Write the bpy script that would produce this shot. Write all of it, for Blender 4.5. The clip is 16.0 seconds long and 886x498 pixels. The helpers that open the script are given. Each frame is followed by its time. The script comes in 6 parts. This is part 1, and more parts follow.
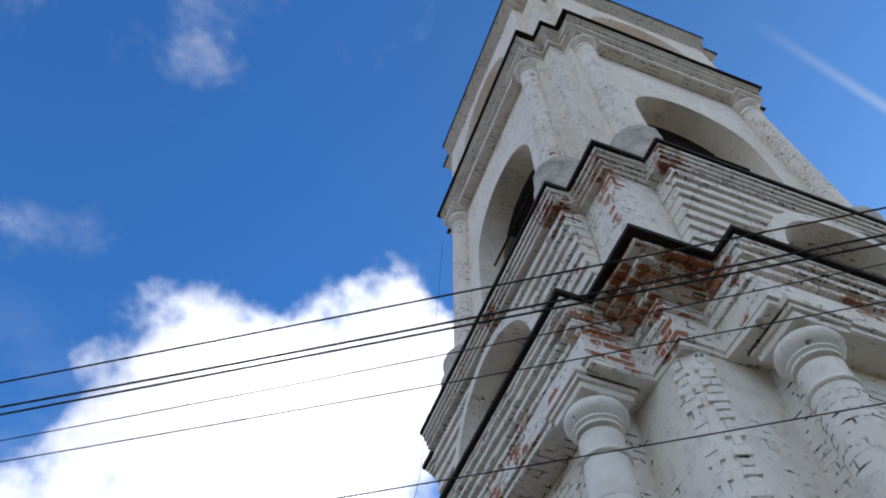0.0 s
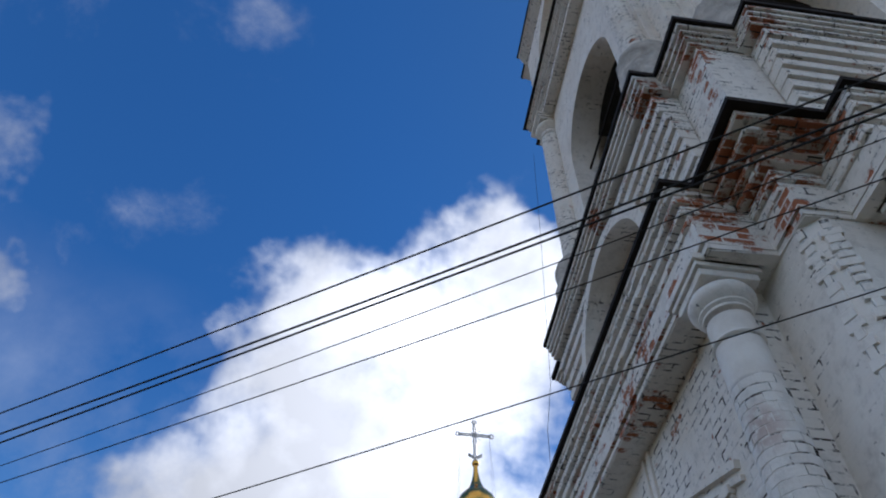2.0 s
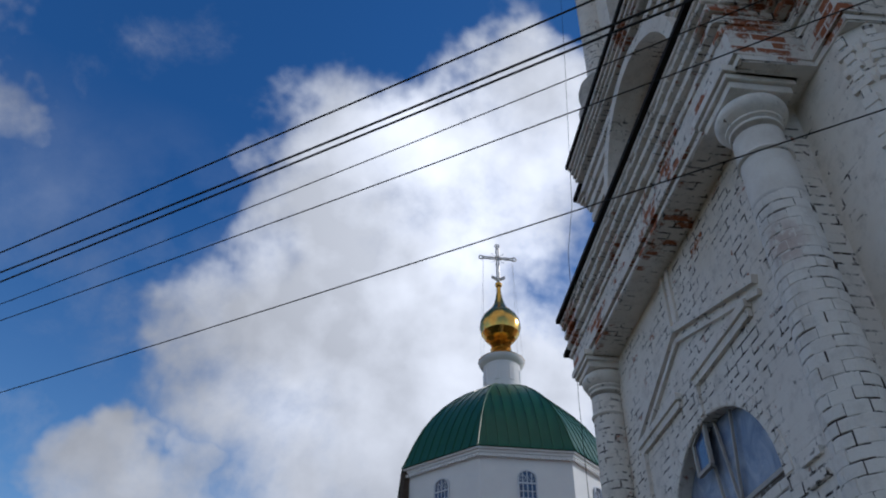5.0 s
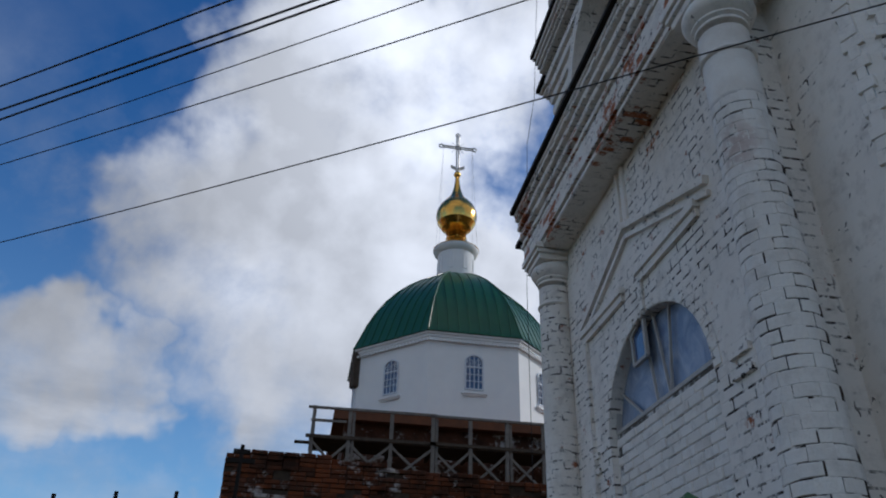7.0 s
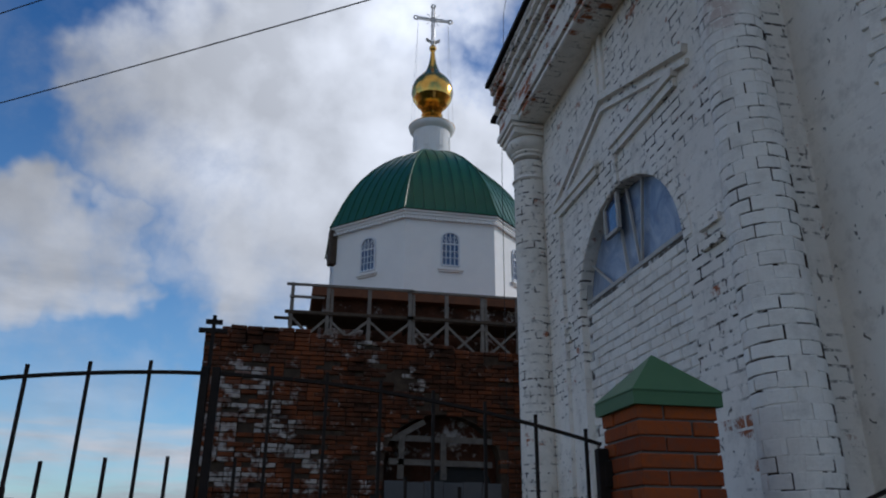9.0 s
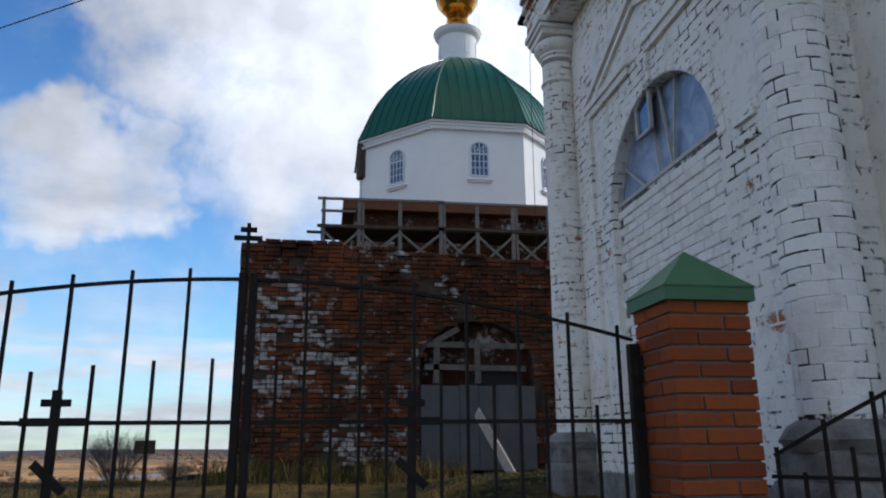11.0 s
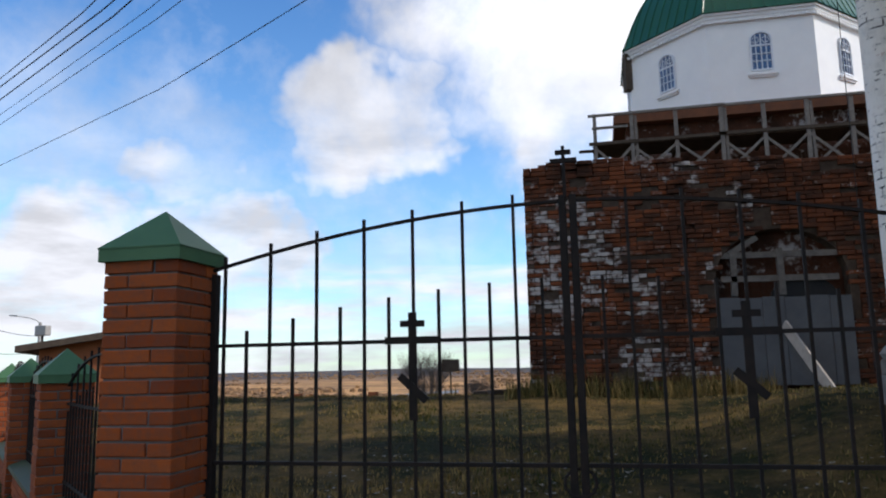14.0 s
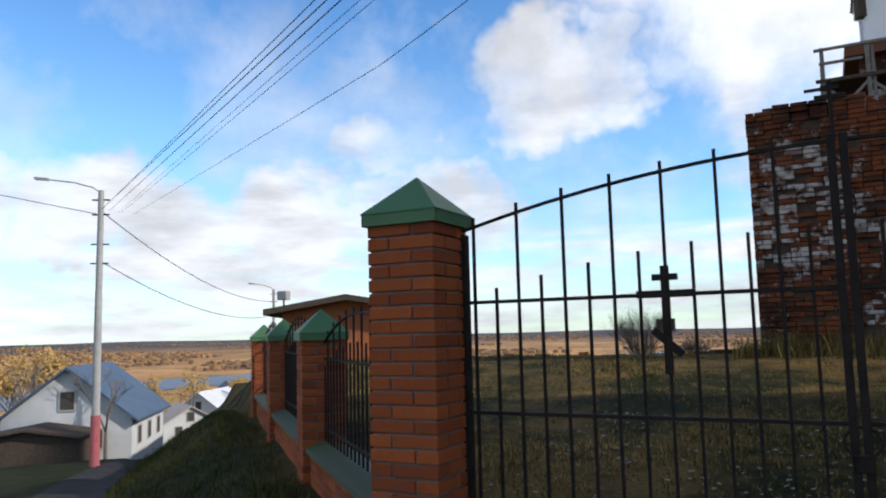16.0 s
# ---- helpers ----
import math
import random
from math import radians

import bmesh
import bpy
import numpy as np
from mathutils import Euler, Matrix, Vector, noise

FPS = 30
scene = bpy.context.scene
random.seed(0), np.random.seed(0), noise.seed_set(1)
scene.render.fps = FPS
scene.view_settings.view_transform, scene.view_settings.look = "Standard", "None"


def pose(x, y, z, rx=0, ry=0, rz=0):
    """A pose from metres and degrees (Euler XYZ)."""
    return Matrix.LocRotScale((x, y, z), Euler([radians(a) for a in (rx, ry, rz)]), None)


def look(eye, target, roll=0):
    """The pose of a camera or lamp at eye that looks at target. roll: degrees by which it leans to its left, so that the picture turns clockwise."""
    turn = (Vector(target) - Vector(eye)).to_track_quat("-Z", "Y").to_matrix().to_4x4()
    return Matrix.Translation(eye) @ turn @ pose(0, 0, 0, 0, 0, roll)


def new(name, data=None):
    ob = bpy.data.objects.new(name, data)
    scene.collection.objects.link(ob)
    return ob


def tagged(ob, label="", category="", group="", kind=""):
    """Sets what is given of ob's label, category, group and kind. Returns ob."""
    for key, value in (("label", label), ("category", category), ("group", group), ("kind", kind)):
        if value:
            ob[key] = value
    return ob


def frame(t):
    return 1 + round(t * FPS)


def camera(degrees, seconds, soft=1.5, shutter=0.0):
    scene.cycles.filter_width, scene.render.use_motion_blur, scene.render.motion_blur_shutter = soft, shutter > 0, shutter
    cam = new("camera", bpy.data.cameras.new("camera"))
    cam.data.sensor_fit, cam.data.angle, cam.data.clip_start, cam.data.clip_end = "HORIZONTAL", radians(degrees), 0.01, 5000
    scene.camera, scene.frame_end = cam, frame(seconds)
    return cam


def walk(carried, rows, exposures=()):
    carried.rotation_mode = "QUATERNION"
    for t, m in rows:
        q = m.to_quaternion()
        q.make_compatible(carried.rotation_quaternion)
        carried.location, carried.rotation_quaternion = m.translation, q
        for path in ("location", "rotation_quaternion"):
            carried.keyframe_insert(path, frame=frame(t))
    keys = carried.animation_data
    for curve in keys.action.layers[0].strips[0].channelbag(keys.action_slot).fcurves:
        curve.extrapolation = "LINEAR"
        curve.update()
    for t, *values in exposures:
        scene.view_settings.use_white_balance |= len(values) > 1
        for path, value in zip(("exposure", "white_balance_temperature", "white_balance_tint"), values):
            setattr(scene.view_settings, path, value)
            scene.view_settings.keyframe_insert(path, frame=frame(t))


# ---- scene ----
cam = camera(61.18, 16.0, soft=2.0)

PATH = [
    (0.0, pose(-0.000, -0.091, 1.601, 148.054, -0.020, -20.514)),
    (0.5, pose(0.015, -0.090, 1.607, 146.851, -0.371, -16.182)),
    (1.0, pose(0.002, -0.080, 1.614, 145.163, -0.191, -12.526)),
    (1.5, pose(0.007, -0.066, 1.617, 143.696, -0.340, -10.166)),
    (2.0, pose(0.009, -0.056, 1.619, 142.062, -0.424, -7.926)),
    (2.5, pose(0.005, -0.076, 1.617, 140.172, -0.189, -5.200)),
    (3.0, pose(0.012, -0.058, 1.629, 137.970, -0.211, -4.931)),
    (3.5, pose(0.020, -0.034, 1.640, 135.273, -0.700, -4.581)),
    (4.0, pose(0.025, -0.008, 1.646, 132.970, -0.708, -4.961)),
    (6.5, pose(0.087, 0.033, 1.646, 122.712, -1.446, -8.680)),
    (7.0, pose(0.091, 0.041, 1.646, 120.471, -1.433, -10.134)),
    (7.5, pose(0.108, 0.062, 1.643, 118.348, -0.921, -10.817)),
    (8.0, pose(0.120, 0.078, 1.637, 116.035, -0.452, -11.343)),
    (8.5, pose(0.130, 0.091, 1.635, 113.423, -0.226, -11.715)),
    (11.0, pose(0.133, 0.098, 1.587, 104.528, 0.465, -8.886)),
    (11.5, pose(0.108, 0.087, 1.573, 102.671, -0.057, -6.388)),
    (12.0, pose(0.082, 0.086, 1.571, 101.466, 0.335, -1.548)),
    (12.5, pose(0.044, 0.057, 1.567, 100.540, 0.403, 2.636)),
    (13.0, pose(0.010, 0.044, 1.565, 99.845, 0.765, 6.382)),
    (13.5, pose(-0.043, 0.037, 1.567, 99.388, 1.324, 10.560)),
    (14.0, pose(-0.083, 0.043, 1.565, 98.813, 1.137, 12.046)),
    (14.5, pose(-0.130, 0.006, 1.563, 98.346, 0.793, 13.668)),
    (15.0, pose(-0.185, -0.039, 1.560, 97.758, 0.870, 17.528)),
    (15.5, pose(-0.240, -0.061, 1.546, 96.700, 1.221, 21.896)),
    (16.0, pose(-0.289, -0.068, 1.538, 96.247, 1.403, 27.280)),
]
EXPOSURES = [(0.0, 0.72, 6300, 13), (1.5, 0.34, 6000, 14), (3.5, -0.30, 5850, 13), (4.2, -0.36, 5850, 13), (6.3, -0.42, 5900, 12), (7.5, -0.46, 5900, 12), (8.7, -0.47, 5900, 12), (10.8, 0.11, 5950, 12), (12.0, 0.42, 6150, 13), (13.5, 0.45, 6250, 14), (16.0, 0.50, 6250, 12)]
walk(cam, PATH, EXPOSURES)

# ---- world: sky with broken cloud, sun in the east behind the tower ----
SUN_AZ, SUN_EL = 82.0, 30.0
HEART_AZ, HEART_EL = 9.0, 41.0


def way(az, el):
    a, e = radians(az), radians(el)
    return Vector((math.sin(a) * math.cos(e), math.cos(a) * math.cos(e), math.sin(e)))


world = bpy.data.worlds.new("world")
scene.world = world
world.use_nodes = True
wn, wl = world.node_tree.nodes, world.node_tree.links
wn.clear()


def wnode(kind, **props):
    n = wn.new(kind)
    for k, v in props.items():
        n.inputs[k].default_value = v
    return n


def wmath(op, a, b=None, c=None, clamp=False):
    n = wn.new("ShaderNodeMath")
    n.operation, n.use_clamp = op, clamp
    for i, v in enumerate((a, b, c)):
        if v is None:
            continue
        if isinstance(v, (int, float)):
            n.inputs[i].default_value = v
        else:
            wl.new(v, n.inputs[i])
    return n.outputs[0]


w_out = wn.new("ShaderNodeOutputWorld")
w_bg = wn.new("ShaderNodeBackground")
wl.new(w_bg.outputs[0], w_out.inputs[0])
sky = wn.new("ShaderNodeTexSky")
sky.sky_type, sky.sun_disc = "NISHITA", False
sky.sun_elevation, sky.sun_rotation = radians(SUN_EL), radians(SUN_AZ)
sky.air_density, sky.dust_density, sky.ozone_density = 1.0, 0.3, 2.5
w_co = wn.new("ShaderNodeTexCoord")
w_dir = w_co.outputs["Generated"]
w_nrm = wn.new("ShaderNodeVectorMath")
w_nrm.operation = "NORMALIZE"
wl.new(w_dir, w_nrm.inputs[0])
w_dir = w_nrm.outputs[0]
w_sep = wn.new("ShaderNodeSeparateXYZ")
wl.new(w_dir, w_sep.inputs[0])
w_z = w_sep.outputs[2]


def wnoise(scale, detail, rough=0.55, vec=None, lac=2.0, dist=0.0):
    n = wnode("ShaderNodeTexNoise", Scale=scale, Detail=detail, Roughness=rough, Lacunarity=lac, Distortion=dist)
    wl.new(vec or w_dir, n.inputs["Vector"])
    return n.outputs["Fac"]


# clouds: azimuth, elevation, radius (degrees), weight
CLOUDS = [(-2, 39, 9, 1.15), (8, 42, 9, 1.15), (0, 34, 11.5, 1.15), (16, 46, 6.5, 1.1), (-7, 26, 9, 1.0), (3, 27, 12, 1.1), (14, 22, 12, 1.0),
          (-12, 33, 6, 0.85), (-8, 19, 5, 0.7), (-20, 18, 4.5, 1.05), (-15.5, 19, 3.5, 0.95), (-31, 16.5, 3.5, 0.85), (-3, 21, 7, 1.0), (-5, 17, 5, 0.9),
          (-41, 46, 4, 0.5), (-34, 41, 3, 0.5), (-29, 9.0, 6, 1.15), (-39, 10, 5.5, 1.2), (-23, 7, 4, 1.0), (-47, 8, 5, 1.1), (-53, 9, 5, 1.1), (-43, 9, 4.5, 1.0), (-62, 9, 6, 1.1), (-72, 8, 8, 1.1),
          # 130, -130 and -165: unseen clouds behind the camera, added as fill light
          (-26.5, 66.5, 2.6, 0.2), (32, 22, 12, 1.0), (90, 25, 16, 1.0), (130, 35, 24, 1.1), (-130, 30, 24, 1.1), (-165, 55, 26, 1.1), (-85, 30, 12, 1.0)]
w_warp = wnode("ShaderNodeTexNoise", Scale=3.2, Detail=5.0, Roughness=0.6)
wl.new(w_dir, w_warp.inputs["Vector"])
w_w1 = wn.new("ShaderNodeVectorMath")
w_w1.operation = "MULTIPLY_ADD"
wl.new(w_warp.outputs["Color"], w_w1.inputs[0])
w_w1.inputs[1].default_value, w_w1.inputs[2].default_value = (0.42, 0.42, 0.42), (-0.21, -0.21, -0.21)
w_w2 = wn.new("ShaderNodeVectorMath")
wl.new(w_w1.outputs[0], w_w2.inputs[0])
wl.new(w_dir, w_w2.inputs[1])
w_w3 = wn.new("ShaderNodeVectorMath")
w_w3.operation = "NORMALIZE"
wl.new(w_w2.outputs[0], w_w3.inputs[0])
w_bent = w_w3.outputs[0]
w_mask = None
for az, el, rad, weight in CLOUDS:
    dp = wn.new("ShaderNodeVectorMath")
    dp.operation = "DOT_PRODUCT"
    wl.new(w_bent, dp.inputs[0])
    dp.inputs[1].default_value = way(az, el)
    mr = wn.new("ShaderNodeMapRange")
    mr.interpolation_type = "SMOOTHSTEP"
    wl.new(dp.outputs["Value"], mr.inputs["Value"])
    mr.inputs["From Min"].default_value = math.cos(radians(rad * 1.45))
    mr.inputs["From Max"].default_value = math.cos(radians(rad * 0.35))
    mr.inputs["To Max"].default_value = weight
    w_mask = mr.outputs[0] if w_mask is None else wmath("MAXIMUM", w_mask, mr.outputs[0])
w_fine = wnoise(5.0, 9.0, 0.62, dist=0.15)
w_big = wnoise(2.2, 4.0, 0.5)
w_sum = wmath("ADD", w_mask, wmath("MULTIPLY", wmath("SUBTRACT", w_fine, 0.5), 1.9))
w_sum = wmath("ADD", w_sum, wmath("MULTIPLY", wmath("SUBTRACT", w_big, 0.5), 0.7))
# flat layers towards the horizon
w_map = wn.new("ShaderNodeMapping")
w_map.inputs["Scale"].default_value = (3.0, 3.0, 22.0)
wl.new(w_dir, w_map.inputs[0])
w_lay = wnoise(1.6, 6.0, 0.55, vec=w_map.outputs[0])
low = wn.new("ShaderNodeMapRange")
low.interpolation_type = "SMOOTHSTEP"
wl.new(w_z, low.inputs["Value"])
low.inputs["From Min"].default_value, low.inputs["From Max"].default_value = 0.19, 0.09
w_layer = wmath("MULTIPLY", low.outputs[0], wmath("ADD", wmath("MULTIPLY", wmath("SUBTRACT", w_lay, 0.5), 3.0), 0.78))
w_sum = wmath("MAXIMUM", w_sum, w_layer)
dens = wn.new("ShaderNodeMapRange")
dens.interpolation_type = "SMOOTHSTEP"
wl.new(w_sum, dens.inputs["Value"])
dens.inputs["From Min"].default_value, dens.inputs["From Max"].default_value = 0.14, 1.2
veil = wn.new("ShaderNodeMapRange")
wl.new(wnoise(3.4, 7.0, 0.6), veil.inputs["Value"])
veil.inputs["From Min"].default_value, veil.inputs["From Max"].default_value = 0.47, 0.75
veil.inputs["To Max"].default_value = 0.75
veil_low = wn.new("ShaderNodeMapRange")
wl.new(w_z, veil_low.inputs["Value"])
veil_low.inputs["From Min"].default_value, veil_low.inputs["From Max"].default_value = 0.72, 0.35
w_dens = wmath("MAXIMUM", dens.outputs[0], wmath("MULTIPLY", veil.outputs[0], veil_low.outputs[0]))
# a thin vapour trail high in the south-east
trail_a, trail_b = Vector((0.462, 0.1025, 0.881)), Vector((0.580, 0.1175, 0.806))
tr = wn.new("ShaderNodeVectorMath")
tr.operation = "DOT_PRODUCT"
wl.new(w_dir, tr.inputs[0])
tr.inputs[1].default_value = trail_a.cross(trail_b).normalized()
tr_line = wn.new("ShaderNodeMapRange")
tr_line.interpolation_type = "SMOOTHSTEP"
wl.new(wmath("ABSOLUTE", tr.outputs["Value"]), tr_line.inputs["Value"])
tr_line.inputs["From Min"].default_value, tr_line.inputs["From Max"].default_value = 0.009, 0.0
tr_span = wn.new("ShaderNodeMapRange")
wl.new(w_sep.outputs[0], tr_span.inputs["Value"])
tr_span.inputs["From Min"].default_value, tr_span.inputs["From Max"].default_value = 0.42, 0.58
w_dens = wmath("MAXIMUM", w_dens, wmath("MULTIPLY", wmath("MULTIPLY", tr_line.outputs[0], tr_span.outputs[0]), 0.22))
# cloud brightness: whitest at the heart of the great cloud, greyer in thick folds
sdot = wn.new("ShaderNodeVectorMath")
sdot.operation = "DOT_PRODUCT"
wl.new(w_dir, sdot.inputs[0])
sdot.inputs[1].default_value = way(HEART_AZ, HEART_EL)
glow = wmath("POWER", wmath("MAXIMUM", sdot.outputs["Value"], 0.0), 15.0)
fold = wnoise(7.5, 6.0, 0.5)
foldm = wn.new("ShaderNodeMapRange")
wl.new(wmath("ADD", fold, wmath("MULTIPLY", w_big, 0.8)), foldm.inputs["Value"])
foldm.inputs["From Min"].default_value, foldm.inputs["From Max"].default_value = 0.70, 1.10
foldm.inputs["To Min"].default_value, foldm.inputs["To Max"].default_value = 1.0, 0.56
w_map2 = wn.new("ShaderNodeMapping")
w_map2.inputs["Scale"].default_value = (3.4, 3.4, 12.0)
wl.new(w_dir, w_map2.inputs[0])
band = wn.new("ShaderNodeMapRange")
wl.new(wnoise(1.9, 6.0, 0.55, vec=w_map2.outputs[0]), band.inputs["Value"])
band.inputs["From Min"].default_value, band.inputs["From Max"].default_value = 0.42, 0.62
band.inputs["To Min"].default_value, band.inputs["To Max"].default_value = 1.02, 0.72
lowb = wn.new("ShaderNodeMapRange")
wl.new(w_z, lowb.inputs["Value"])
lowb.inputs["From Min"].default_value, lowb.inputs["From Max"].default_value = 0.36, 0.22
w_fold = wmath("ADD", wmath("MULTIPLY", foldm.outputs[0], wmath("SUBTRACT", 1.0, lowb.outputs[0])), wmath("MULTIPLY", band.outputs[0], lowb.outputs[0]))
c_bright = wmath("MULTIPLY", w_fold, wmath("ADD", 0.72, wmath("MULTIPLY", glow, 0.9)))
c_col = wn.new("ShaderNodeVectorMath")
c_col.operation = "SCALE"
c_col.inputs[0].default_value = (0.95, 0.97, 1.0)
wl.new(c_bright, c_col.inputs["Scale"])
s_col = wn.new("ShaderNodeVectorMath")
s_col.operation = "MULTIPLY"
wl.new(sky.outputs[0], s_col.inputs[0])
s_fac = wn.new("ShaderNodeMapRange")
wl.new(w_z, s_fac.inputs["Value"])
s_fac.inputs["From Min"].default_value, s_fac.inputs["From Max"].default_value = 0.26, 0.66
s_tint = wn.new("ShaderNodeMix")
s_tint.data_type = "RGBA"
wl.new(s_fac.outputs[0], s_tint.inputs[0])
s_tint.inputs[6].default_value, s_tint.inputs[7].default_value = (0.113, 0.147, 0.162, 1), (0.037, 0.089, 0.137, 1)
hz = wn.new("ShaderNodeVectorMath")
hz.operation = "DOT_PRODUCT"
wl.new(w_dir, hz.inputs[0])
hz.inputs[1].default_value = way(75, 55)
hz_fac = wn.new("ShaderNodeMapRange")
hz_fac.interpolation_type = "SMOOTHSTEP"
wl.new(hz.outputs["Value"], hz_fac.inputs["Value"])
hz_fac.inputs["From Min"].default_value, hz_fac.inputs["From Max"].default_value = 0.74, 1.0
hz_mix = wn.new("ShaderNodeMix")
hz_mix.data_type = "RGBA"
wl.new(hz_fac.outputs[0], hz_mix.inputs[0])
wl.new(s_tint.outputs[2], hz_mix.inputs[6])
hz_mix.inputs[7].default_value = (0.046, 0.082, 0.110, 1)
wl.new(hz_mix.outputs[2], s_col.inputs[1])
w_mix = wn.new("ShaderNodeMix")
w_mix.data_type = "RGBA"
wl.new(w_dens, w_mix.inputs[0])
wl.new(s_col.outputs[0], w_mix.inputs[6])
wl.new(c_col.outputs[0], w_mix.inputs[7])
wl.new(w_mix.outputs[2], w_bg.inputs[0])
w_bg.inputs[1].default_value = 1.0

sun_data = bpy.data.lights.new("sun", "SUN")
sun_data.energy, sun_data.angle, sun_data.color = 2.6, radians(1.5), (1.0, 0.93, 0.82)
sun = new("sun", sun_data)
sun.matrix_world = look(way(SUN_AZ, SUN_EL) * 80, (0, 0, 0))
tagged(sun, "low autumn sun standing behind the tower", "sun", kind="structure")


# ---- materials ----
class Mat:
    """A node material with a principled shader and short helpers."""

    def __init__(self, name, rough=0.8, metal=0.0, spec=0.3):
        self.m = bpy.data.materials.new(name)
        self.m.use_nodes = True
        self.n, self.l = self.m.node_tree.nodes, self.m.node_tree.links
        self.b = self.n["Principled BSDF"]
        self.b.inputs["Roughness"].default_value = rough
        self.b.inputs["Metallic"].default_value = metal
        self.b.inputs["Specular IOR Level"].default_value = spec
        self.pos = self.n.new("ShaderNodeNewGeometry").outputs["Position"]

    def node(self, kind, links=None, **props):
        n = self.n.new(kind)
        for k, v in props.items():
            n.inputs[k.replace("_", " ")].default_value = v
        for k, v in (links or {}).items():
            self.l.new(v, n.inputs[k])
        return n

    def noise(self, scale, detail=5.0, rough=0.55, vec=None, dist=0.0):
        return self.node("ShaderNodeTexNoise", {"Vector": vec or self.pos}, Scale=scale, Detail=detail, Roughness=rough, Distortion=dist).outputs["Fac"]

    def ramp(self, fac, lo, hi, a=0.0, b=1.0):
        n = self.node("ShaderNodeMapRange", {"Value": fac})
        n.inputs["From Min"].default_value, n.inputs["From Max"].default_value = lo, hi
        n.inputs["To Min"].default_value, n.inputs["To Max"].default_value = a, b
        return n.outputs[0]

    def math(self, op, a, b=0.0):
        n = self.n.new("ShaderNodeMath")
        n.operation = op
        for i, v in enumerate((a, b)):
            if isinstance(v, (int, float)):
                n.inputs[i].default_value = v
            else:
                self.l.new(v, n.inputs[i])
        return n.outputs[0]

    def mix(self, fac, a, b, mode="MIX"):
        n = self.n.new("ShaderNodeMix")
        n.data_type, n.blend_type = "RGBA", mode
        for i, v in ((0, fac), (6, a), (7, b)):
            if isinstance(v, (int, float)):
                n.inputs[i].default_value = v
            elif isinstance(v, tuple):
                n.inputs[i].default_value = (*v, 1)
            else:
                self.l.new(v, n.inputs[i])
        return n.outputs[2]

    def color(self, c):
        if isinstance(c, tuple):
            self.b.inputs["Base Color"].default_value = (*c, 1)
        else:
            self.l.new(c, self.b.inputs["Base Color"])
        return self

    def bump(self, height, strength=0.5, distance=0.01, normal=None):
        n = self.node("ShaderNodeBump", {"Height": height}, Strength=strength, Distance=distance)
        if normal is not None:
            self.l.new(normal, n.inputs["Normal"])
        self.l.new(n.outputs[0], self.b.inputs["Normal"])
        return n.outputs[0]

    def rand(self):
        return self.n.new("ShaderNodeObjectInfo").outputs["Random"]

    def island(self):
        return self.n.new("ShaderNodeNewGeometry").outputs["Random Per Island"]

    def uv(self):
        return self.n.new("ShaderNodeTexCoord").outputs["UV"]

    def near(self, centre, radius, soft):
        """1 inside a ball round centre, 0 outside, in metres."""
        n = self.n.new("ShaderNodeVectorMath")
        n.operation = "DISTANCE"
        self.l.new(self.pos, n.inputs[0])
        n.inputs[1].default_value = centre
        return self.ramp(n.outputs["Value"], radius + soft, radius - soft)


RED_SPOTS = [((2.72, 2.72, 6.62), 0.40), ((2.55, 3.0, 6.5), 0.32), ((3.1, 2.42, 6.75), 0.35), ((2.85, 2.62, 6.25), 0.22), ((2.42, 4.9, 6.05), 0.24), ((2.3, 4.3, 6.25), 0.22), ((2.36, 5.25, 6.05), 0.16), ((2.25, 7.6, 6.6), 0.3), ((2.35, 3.22, 4.62), 0.16), ((2.9, 2.7, 9.1), 0.25), ((2.35, 3.6, 6.2), 0.2), ((2.3, 5.9, 6.4), 0.2), ((2.3, 6.7, 6.2), 0.22), ((2.62, 3.4, 9.2), 0.22), ((4.4, 2.1, 6.5), 0.2), ((2.6, 5.2, 9.3), 0.2), ((2.9, 3.0, 8.4), 0.18), ((3.6, 2.4, 9.2), 0.2)]


